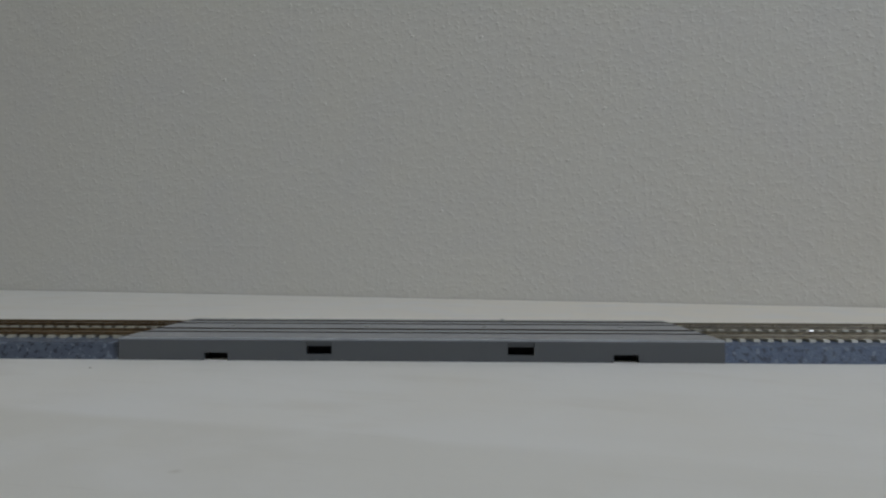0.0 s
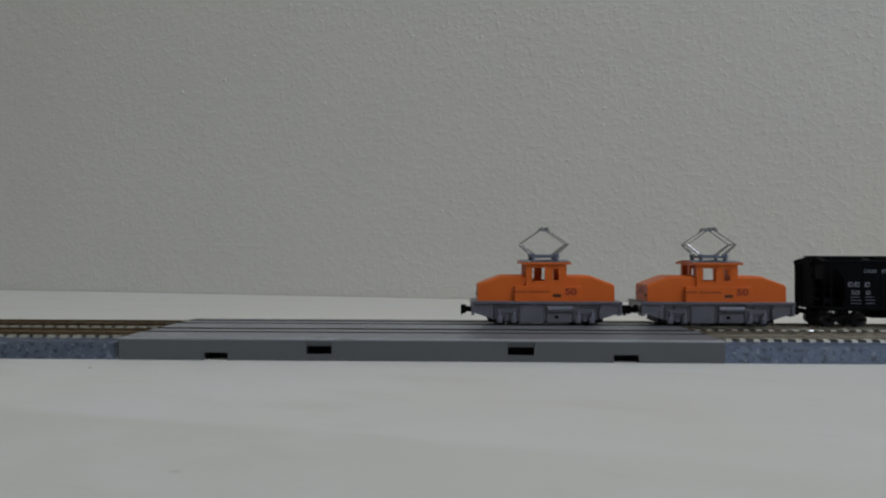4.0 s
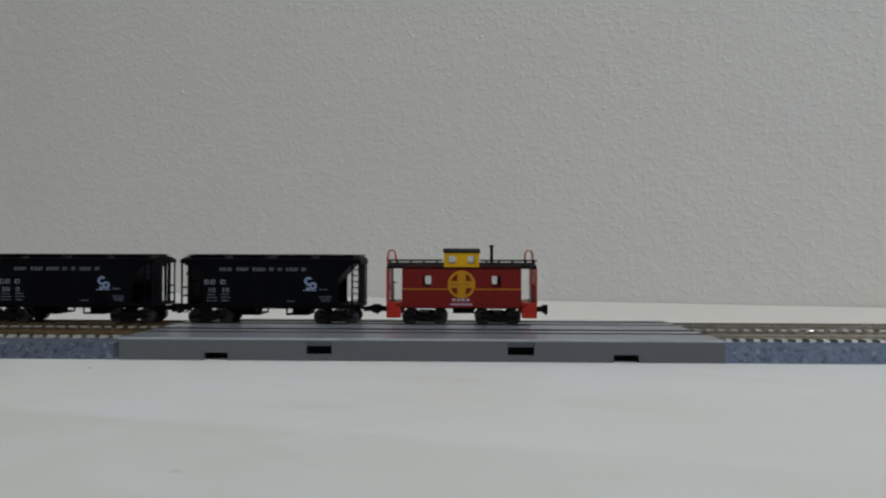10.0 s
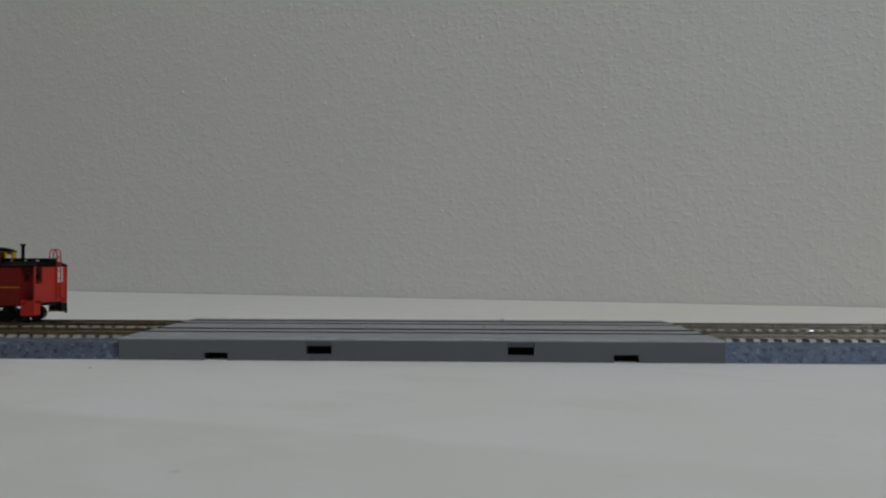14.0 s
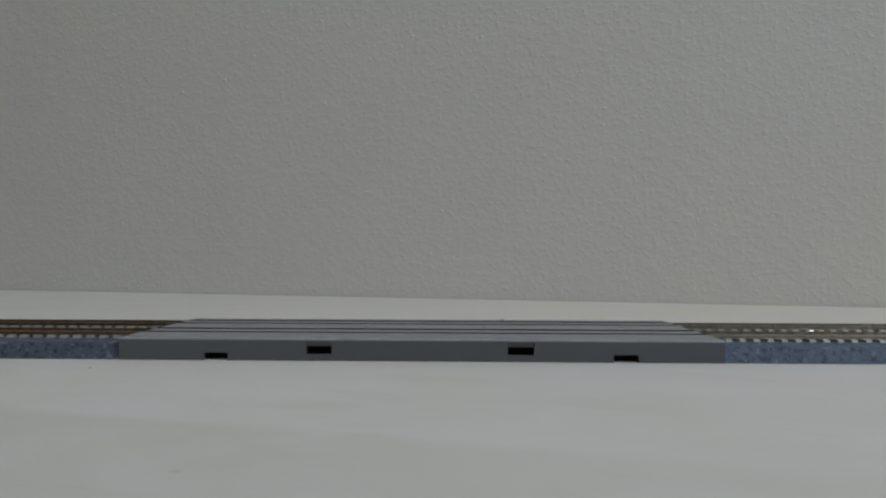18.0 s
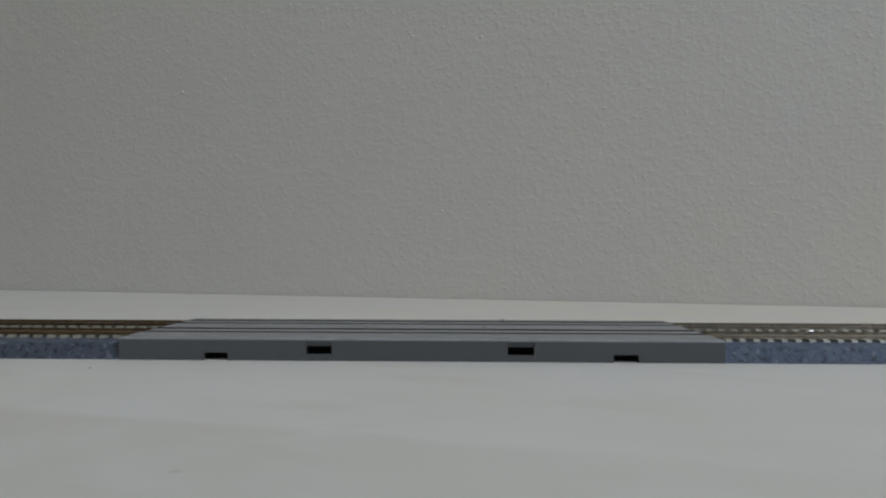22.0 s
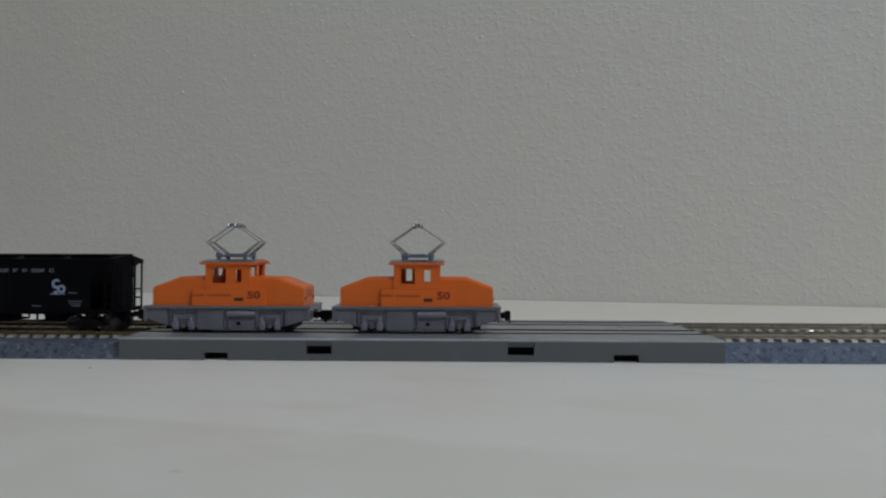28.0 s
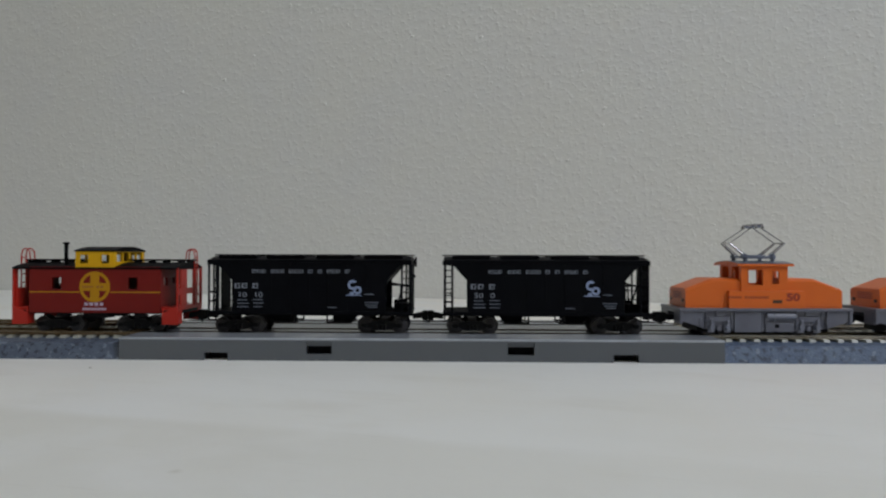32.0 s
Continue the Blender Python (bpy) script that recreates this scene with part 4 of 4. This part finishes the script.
        lettering("car_number", number[:2], 2.4, PRINT, car, X(-21.7), s * (y + 0.03), 12.6, s, 1.3)
        lettering("car_number", number[2:], 2.4, PRINT, car, X(-16.5 if len(number) == 4 else -17.2), s * (y + 0.03), 12.6, s, 1.3)
        for a, b, z in ((-23.3, -20.0, 11.0), (-18.2, -14.8, 11.1), (-23.4, -19.4, 9.9), (-18.1, -14.6, 10.0), (-23.3, -19.6, 8.8), (-18.0, -14.8, 8.8), (18.2, 21.2, 13.0), (18.2, 22.7, 10.3), (18.6, 22.6, 9.5), (19.2, 22.2, 8.8), (6.2, 9.2, 8.7)):
            bm = bmesh.new()
            p = a
            while p < b - 0.2:
                side_box(bm, s, p, min(b, p + 0.62), z - 0.17, z + 0.17, y, 0.05)
                p += 0.8
            part("line_of_print", bm, FAINT_PRINT, car, "illegible line of small pale print")
        # emblem: a curl above a round, over a bar
        bm = bmesh.new()
        def ring(cx, cz, r0, r1, a0, a1, n=14):
            for i in range(n):
                t0, t1 = [radians(a0 + (a1 - a0) * k / n) for k in (i, i + 1)]
                q = [(r0, t0), (r1, t0), (r1, t1), (r0, t1)]
                prism(bm, [(X(cx + r * math.cos(t)), cz + r * math.sin(t)) for r, t in q], *sorted((s * y, s * (y + 0.05))))
        ring(14.3, 16.0, 0.8, 1.6, 40, 300)
        ring(15.9, 14.3, 0.62, 1.35, 0, 360, 18)
        side_box(bm, s, 12.1, 17.2, 12.5, 12.8, y, 0.05)
        side_box(bm, s, 13.4, 14.7, 12.8, 13.7, y, 0.05)
        part("emblem", bm, EMBLEM_BLUE, car, "light blue emblem shape")
    for e in (-1, 1):
        truck(car, e * 23.6)
        coupler(car, front if e > 0 else -38.0)
    return car


def build_caboose():
    car = thing("caboose", "red model caboose with a yellow cupola and black roof", "caboose")
    HW = 9.5
    bm = bmesh.new()
    box(bm, -27.3, 27.3, -HW + 0.4, HW - 0.4, 6.2, 7.4, bevel=0.15)
    part("underframe", bm, BLACK, car)
    wins = [(-14.3, -10.9, 14.1, 18.3), (10.9, 14.3, 14.1, 18.3)]
    for s in (-1, 1):
        bm = bmesh.new()
        panel(bm, -21.75, 21.75, 6.6, 21.6, wins, *sorted((s * (HW - 0.7), s * HW)))
        part("side_wall", bm, CABOOSE_RED, car)
        for a, b, c, d in wins:
            bm = bmesh.new()
            panel(bm, a - 0.35, b + 0.35, c - 0.35, d + 0.35, [(a + 0.15, b - 0.15, c + 0.15, d - 0.15)], *sorted((s * (HW - 0.2), s * (HW + 0.12))))
            f = part("window_frame", bm, CABOOSE_RED, car)
            bm = bmesh.new()
            box(bm, a, b, *sorted((s * (HW - 0.45), s * (HW - 0.4))), c, d)
            part("pane", bm, GLASS, f)
        # yellow stripe, broken by the round emblem
        bm = bmesh.new()
        y0, y1 = sorted((s * HW, s * (HW + 0.05)))
        box(bm, -21.75, -5.1, y0, y1, 13.15, 13.5)
        box(bm, 5.1, 21.75, y0, y1, 13.15, 13.5)
        part("stripe", bm, OCHRE, car, "thin yellow stripe")
        bm = bmesh.new()
        n = 40
        for i in range(n):
            t0, t1 = 2 * math.pi * i / n, 2 * math.pi * (i + 1) / n
            prism(bm, [(4.1 * math.cos(t0), 15.05 + 4.1 * math.sin(t0)), (5.05 * math.cos(t0), 15.05 + 5.05 * math.sin(t0)), (5.05 * math.cos(t1), 15.05 + 5.05 * math.sin(t1)), (4.1 * math.cos(t1), 15.05 + 4.1 * math.sin(t1))], y0, y1)
        prism(bm, [(-1.5, 10.6), (1.5, 10.6), (1.5, 19.5), (-1.5, 19.5)], y0, y1)
        y2, y3 = sorted((s * HW, s * (HW + 0.06)))
        prism(bm, [(-4.5, 13.75), (4.5, 13.75), (4.5, 16.25), (-4.5, 16.25)], y2, y3)
        part("emblem", bm, OCHRE, car, "round yellow cross emblem")
        bm = bmesh.new()
        letter_blocks(bm, s, [(-4.0, -0.4, 5), (0.6, 3.2, 2)], 14.7, 15.35, HW + 0.06)
        part("emblem_band", bm, BROWN_PRINT, car)
        bm = bmesh.new()
        letter_blocks(bm, s, [(-3.4, 3.4, 4)], 8.9, 9.9, HW)
        for a in range(10):
            side_box(bm, s, -4.0 + a * 0.8, -4.0 + a * 0.8 + 0.62, 7.4, 8.2, HW, 0.05)
        part("print", bm, PINK_PRINT, car, "pale lilac lettering shapes")
    for e in (-1, 1):
        bm = bmesh.new()
        panel(bm, -HW + 0.72, HW - 0.72, 6.6, 21.6, [(-1.8, 1.8, 8.5, 18.6), (4.6, 6.8, 15.4, 18.0), (-6.8, -4.6, 15.4, 18.0)], *sorted((e * 21.73, e * 21.1)), axis="x")
        part("end_wall", bm, CABOOSE_RED, car)
        bm = bmesh.new()
        panel(bm, -1.78, 1.78, 8.5, 18.58, [(-1.0, 1.0, 16.0, 17.9)], *sorted((e * 21.6, e * 21.2)), axis="x")
        part("end_door", bm, CABOOSE_RED, car)
        bm = bmesh.new()
        box(bm, *sorted((e * 21.78, e * 27.4)), -HW + 0.9, HW - 0.9, 7.3, 8.3, bevel=0.1)
        part("platform", bm, BRIGHT_RED, car)
        for s in (-1, 1):
            # steps: two side plates, risers and treads
            bm = bmesh.new()
            for x in (22.2, 26.9):
                box(bm, *sorted((e * x, e * (x + 0.5))), *sorted((s * (HW - 3.4), s * HW)), 2.9, 8.6, bevel=0.08)
            box(bm, *sorted((e * 22.4, e * 27.2)), *sorted((s * (HW - 0.6), s * (HW + 0.1))), 2.8, 4.0, bevel=0.08)
            box(bm, *sorted((e * 22.4, e * 27.2)), *sorted((s * (HW - 2.2), s * (HW - 1.4))), 2.9, 6.2)
            box(bm, *sorted((e * 22.4, e * 27.2)), *sorted((s * (HW - 2.0), s * (HW - 0.4))), 5.4, 5.9)
            box(bm, *sorted((e * 22.4, e * 27.2)), *sorted((s * (HW - 3.4), s * (HW - 2.6))), 4.9, 8.3)
            prism(bm, [(e * 22.2, 3.9), (e * 27.3, 3.9), (e * 27.3, 8.7), (e * 25.8, 8.3), (e * 22.2, 6.3)], *sorted((s * (HW - 0.5), s * HW)), bevel=0.08)
            part("boarding_step", bm, BRIGHT_RED, car, "bright red boarding steps")
            bm = bmesh.new()
            box(bm, *sorted((e * 26.9, e * 27.5)), *sorted((s * (HW - 0.6), s * (HW - 0.1))), 8.3, 21.3, bevel=0.08)
            part("corner_post", bm, BRIGHT_RED, car)
            # ladder to the roof, curling over it
            bm = bmesh.new()
            y = e * 4.1 + s * 1.1
            wire(bm, [(e * 27.5, y, 8.0), (e * 27.5, y, 25.6), (e * 27.2, y, 26.9), (e * 26.4, y, 27.6), (e * 25.4, y, 27.4), (e * 24.7, y, 26.5), (e * 24.5, y, 24.0)], 0.23)
            part("ladder_rail", bm, BRIGHT_RED, car)
        # end screen: tall and low barred openings in front, two tall slots behind
        openings = [(-8.4, -6.3, 8.6, 12.4), (-8.4, -6.3, 14.4, 20.6), (-1.9, 2.9, 8.6, 12.4), (-1.9, 2.9, 14.4, 20.6), (5.4, 8.4, 8.6, 11.7), (5.4, 8.4, 12.1, 15.1), (5.4, 8.4, 15.6, 20.6)]
        if e < 0:
            openings = [(-8.5, -4.9, 14.6, 20.6), (3.6, 7.7, 14.6, 20.6)]
        holes = [(*sorted((e * p, e * q)), c, d) for p, q, c, d in openings]
        bm = bmesh.new()
        panel(bm, -HW + 0.65, HW - 0.65, 8.3, 21.0, holes, *sorted((e * 26.75, e * 27.1)), axis="x")
        part("end_screen", bm, BRIGHT_RED, car)
        for z in (10.6, 13.4, 16.2, 19.0, 21.8, 24.6):
            bm = bmesh.new()
            rod(bm, (e * 27.5, e * 4.1 - 1.1, z), (e * 27.5, e * 4.1 + 1.1, z), 0.2, 6)
            part("ladder_rung", bm, BRIGHT_RED, car)
        bm = bmesh.new()
        rod(bm, (e * 26.3, -e * 4.4, 8.3), (e * 26.3, -e * 4.4, 15.0), 0.28, 8)
        rod(bm, (e * 26.2, -e * 4.4, 15.0), (e * 26.2, -e * 4.4, 15.4), 1.2, 16)
        part("brake_stand", bm, BRIGHT_RED, car)
    # roof with eaves, running board and cupola
    bm = bmesh.new()
    prism(bm, arch(HW + 0.25, 21.35, 23.0, 12) + [(HW + 0.25, 20.8), (-HW - 0.25, 20.8)], -27.4, 27.4, axis="x", bevel=0.1)
    part("roof", bm, ROOF_BLACK, car)
    for e in (-1, 1):
        bm = bmesh.new()
        box(bm, *sorted((e * 7.2, e * 28.4)), -2.4, 2.4, 23.45, 24.05, bevel=0.08)
        for x in (9, 14, 19, 24, 27):
            box(bm, *sorted((e * x, e * (x + 0.6))), -2.2, 2.2, 22.7, 23.55)
        part("running_board", bm, ROOF_BLACK, car)
    C, CW = 6.45, 9.6
    cw = [(-5.0, -2.1, 22.6, 25.6), (2.1, 5.0, 22.6, 25.6)]
    bm = bmesh.new()
    for s in (-1, 1):
        panel(bm, -C, C, 20.9, 26.9, cw, *sorted((s * (CW - 0.6), s * CW)))
        panel(bm, -CW + 0.62, CW - 0.62, 20.9, 27.1, [(-8.0, -4.5, 23.3, 26.3), (-3.9, -0.35, 23.3, 26.3), (0.35, 3.9, 23.3, 26.3), (4.5, 8.0, 23.3, 26.3)], *sorted((s * (C - 0.6), s * (C - 0.02))), axis="x")
    cup = part("cupola", bm, YELLOW, car, "yellow cupola with windows")
    for s in (-1, 1):
        for a, b, c, d in cw:
            bm = bmesh.new()
            box(bm, a, b, *sorted((s * (CW - 0.4), s * (CW - 0.34))), c, d)
            part("pane", bm, GLASS, cup)
            bm = bmesh.new()
            panel(bm, a - 0.2, b + 0.2, c - 0.2, d + 0.2, [(a + 0.12, b - 0.12, c + 0.12, d - 0.12)], *sorted((s * (CW - 0.15), s * (CW + 0.1))))
            part("window_frame", bm, YELLOW, cup)
    bm = bmesh.new()
    prism(bm, arch(CW + 0.35, 26.95, 28.3) + [(CW + 0.35, 26.6), (-CW - 0.35, 26.6)], -C - 0.35, C + 0.35, axis="x", bevel=0.08)
    part("cupola_roof", bm, ROOF_BLACK, cup)
    # stove pipe behind the cupola
    bm = bmesh.new()
    rod(bm, (-11.8, -6.0, 21.8), (-11.8, -6.0, 29.0), 0.6, 14)
    rod(bm, (-11.8, -6.0, 28.9), (-11.8, -6.0, 29.2), 0.65, 14, 1.15)
    rod(bm, (-11.8, -6.0, 29.2), (-11.8, -6.0, 29.7), 1.15, 14, 0.9)
    part("stove_pipe", bm, ROOF_BLACK, car)
    bm = bmesh.new()
    box(bm, -5.4, 3.0, -6.6, -2.6, 4.6, 6.4, bevel=0.2)
    rod(bm, (-4.8, 4.8, 5.2), (3.2, 4.8, 5.2), 1.1, 12)
    part("brake_gear", bm, BLACK, car)
    for e in (-1, 1):
        truck(car, e * 13.6)
        coupler(car, e * 32.2)
    return car


# ------------------------------------------------------------- assembly
build_room()
build_table()
build_plate()
TIE_MESH = tie_mesh()
build_loop()
build_double_section(X_LOOP / MM, -PLATE_L / 2 / MM, True, TIE_MESH, RAIL, BALLAST_DARK)
build_double_section(PLATE_L / 2 / MM, 217.0, True, TIE_MESH, RAIL_PALE, BALLAST)
build_double_section(217.0, 465.0, False, TIE_MESH, RAIL_PALE, BALLAST)
build_double_section(465.0, 713.0, False, TIE_MESH, RAIL_PALE, BALLAST)
# added metal sliver, tilted to make the glint on a sleeper end
bm = bmesh.new()
y = TRACK_FAR / MM - 8.2
prism(bm, [(y, 5.3), (y + 0.3, 5.82), (y + 1.9, 5.82), (y + 1.9, 5.3)], 139.3, 140.9, axis="x")
chip = tagged(part("metal_chip", bm, GLINT_METAL), "metal sliver added for the glint on a sleeper end", "metal chip")

loco_a = build_locomotive()
loco_b = copy_thing(loco_a, Matrix())
hopper_a = build_hopper("500", 38.7)
hopper_b = build_hopper("1010")
caboose = build_caboose()

# distance of the leading locomotive along the line, by time
TRAVEL = [(0.0, -0.2393), (1.5, -0.1670), (2.0, -0.1429), (2.5, -0.1188), (3.5, -0.0695), (4.5, -0.0190), (5.0, 0.0070), (5.5, 0.0331), (6.0, 0.0594),
          (6.5, 0.0853), (7.0, 0.1112), (7.5, 0.1363), (8.0, 0.1613), (8.5, 0.1872), (9.0, 0.2136), (9.5, 0.2399), (10.0, 0.2659),
          (10.5, 0.2919), (11.0, 0.3160), (11.5, 0.3395), (12.0, 0.3631), (12.5, 0.3864), (13.0, 0.4090), (13.5, 0.4304), (14.0, 0.4513), (14.5, 0.4717)]
HALF = (TRACK_FAR - TRACK_NEAR) / 2
SWING = math.acos((HALF + LOOP_R) / (2 * LOOP_R))
BACK = 2 * -X_LOOP + 2 * LOOP_R * SWING + LOOP_R * (math.pi + 2 * SWING)   # distance at which it is back at x = 0 on the near track
TRAVEL += [(t, BACK + x) for t, x in [(23.7, -0.1765), (24.0, -0.1645), (24.5, -0.1445), (25.5, -0.1042), (26.5, -0.0637), (27.0, -0.0432), (27.5, -0.0227), (28.0, -0.0015), (28.5, 0.0201),
                                      (29.0, 0.0417), (29.5, 0.0630), (30.0, 0.0849), (30.5, 0.1068), (31.0, 0.1286), (31.5, 0.1503), (32.0, 0.1726)]]
TIMES, DISTANCES = zip(*TRAVEL)


def travelled(t):
    """Smooth interpolation of the distance."""
    i = max(0, min(len(TIMES) - 2, int(np.searchsorted(TIMES, t, side="right")) - 1))

    def slope(k):
        a, b = max(0, k - 1), min(len(TIMES) - 1, k + 1)
        return (DISTANCES[b] - DISTANCES[a]) / (TIMES[b] - TIMES[a])
    h = TIMES[i + 1] - TIMES[i]
    u = (t - TIMES[i]) / h
    return ((2 * u ** 3 - 3 * u ** 2 + 1) * DISTANCES[i] + (u ** 3 - 2 * u ** 2 + u) * h * slope(i)
            + (-2 * u ** 3 + 3 * u ** 2) * DISTANCES[i + 1] + (u ** 3 - u ** 2) * h * slope(i + 1))


def motions():
    rows_t = [i * 0.2 for i in range(161)]
    for car, behind in ((loco_a, 0.0), (loco_b, 0.0620), (hopper_a, 0.1322), (hopper_b, 0.2090), (caboose, 0.2793)):
        rows = []
        for t in rows_t:
            x, y, h = loop_path(travelled(t) - behind)
            rows.append((t, pose(x, y, RAIL_Z, 0, 0, math.degrees(h))))
        walk(car, rows)
    # wheels roll without slipping
    for car in (loco_a, loco_b, hopper_a, hopper_b, caboose):
        for ob in car.children_recursive:
            if ob.name.startswith("wheelset"):
                x, y, r = ob.location
                walk(ob, [(k / 15, pose(x, y, r, 0, math.degrees(travelled(k / 15) / r) % 360)) for k in range(481)])


motions()
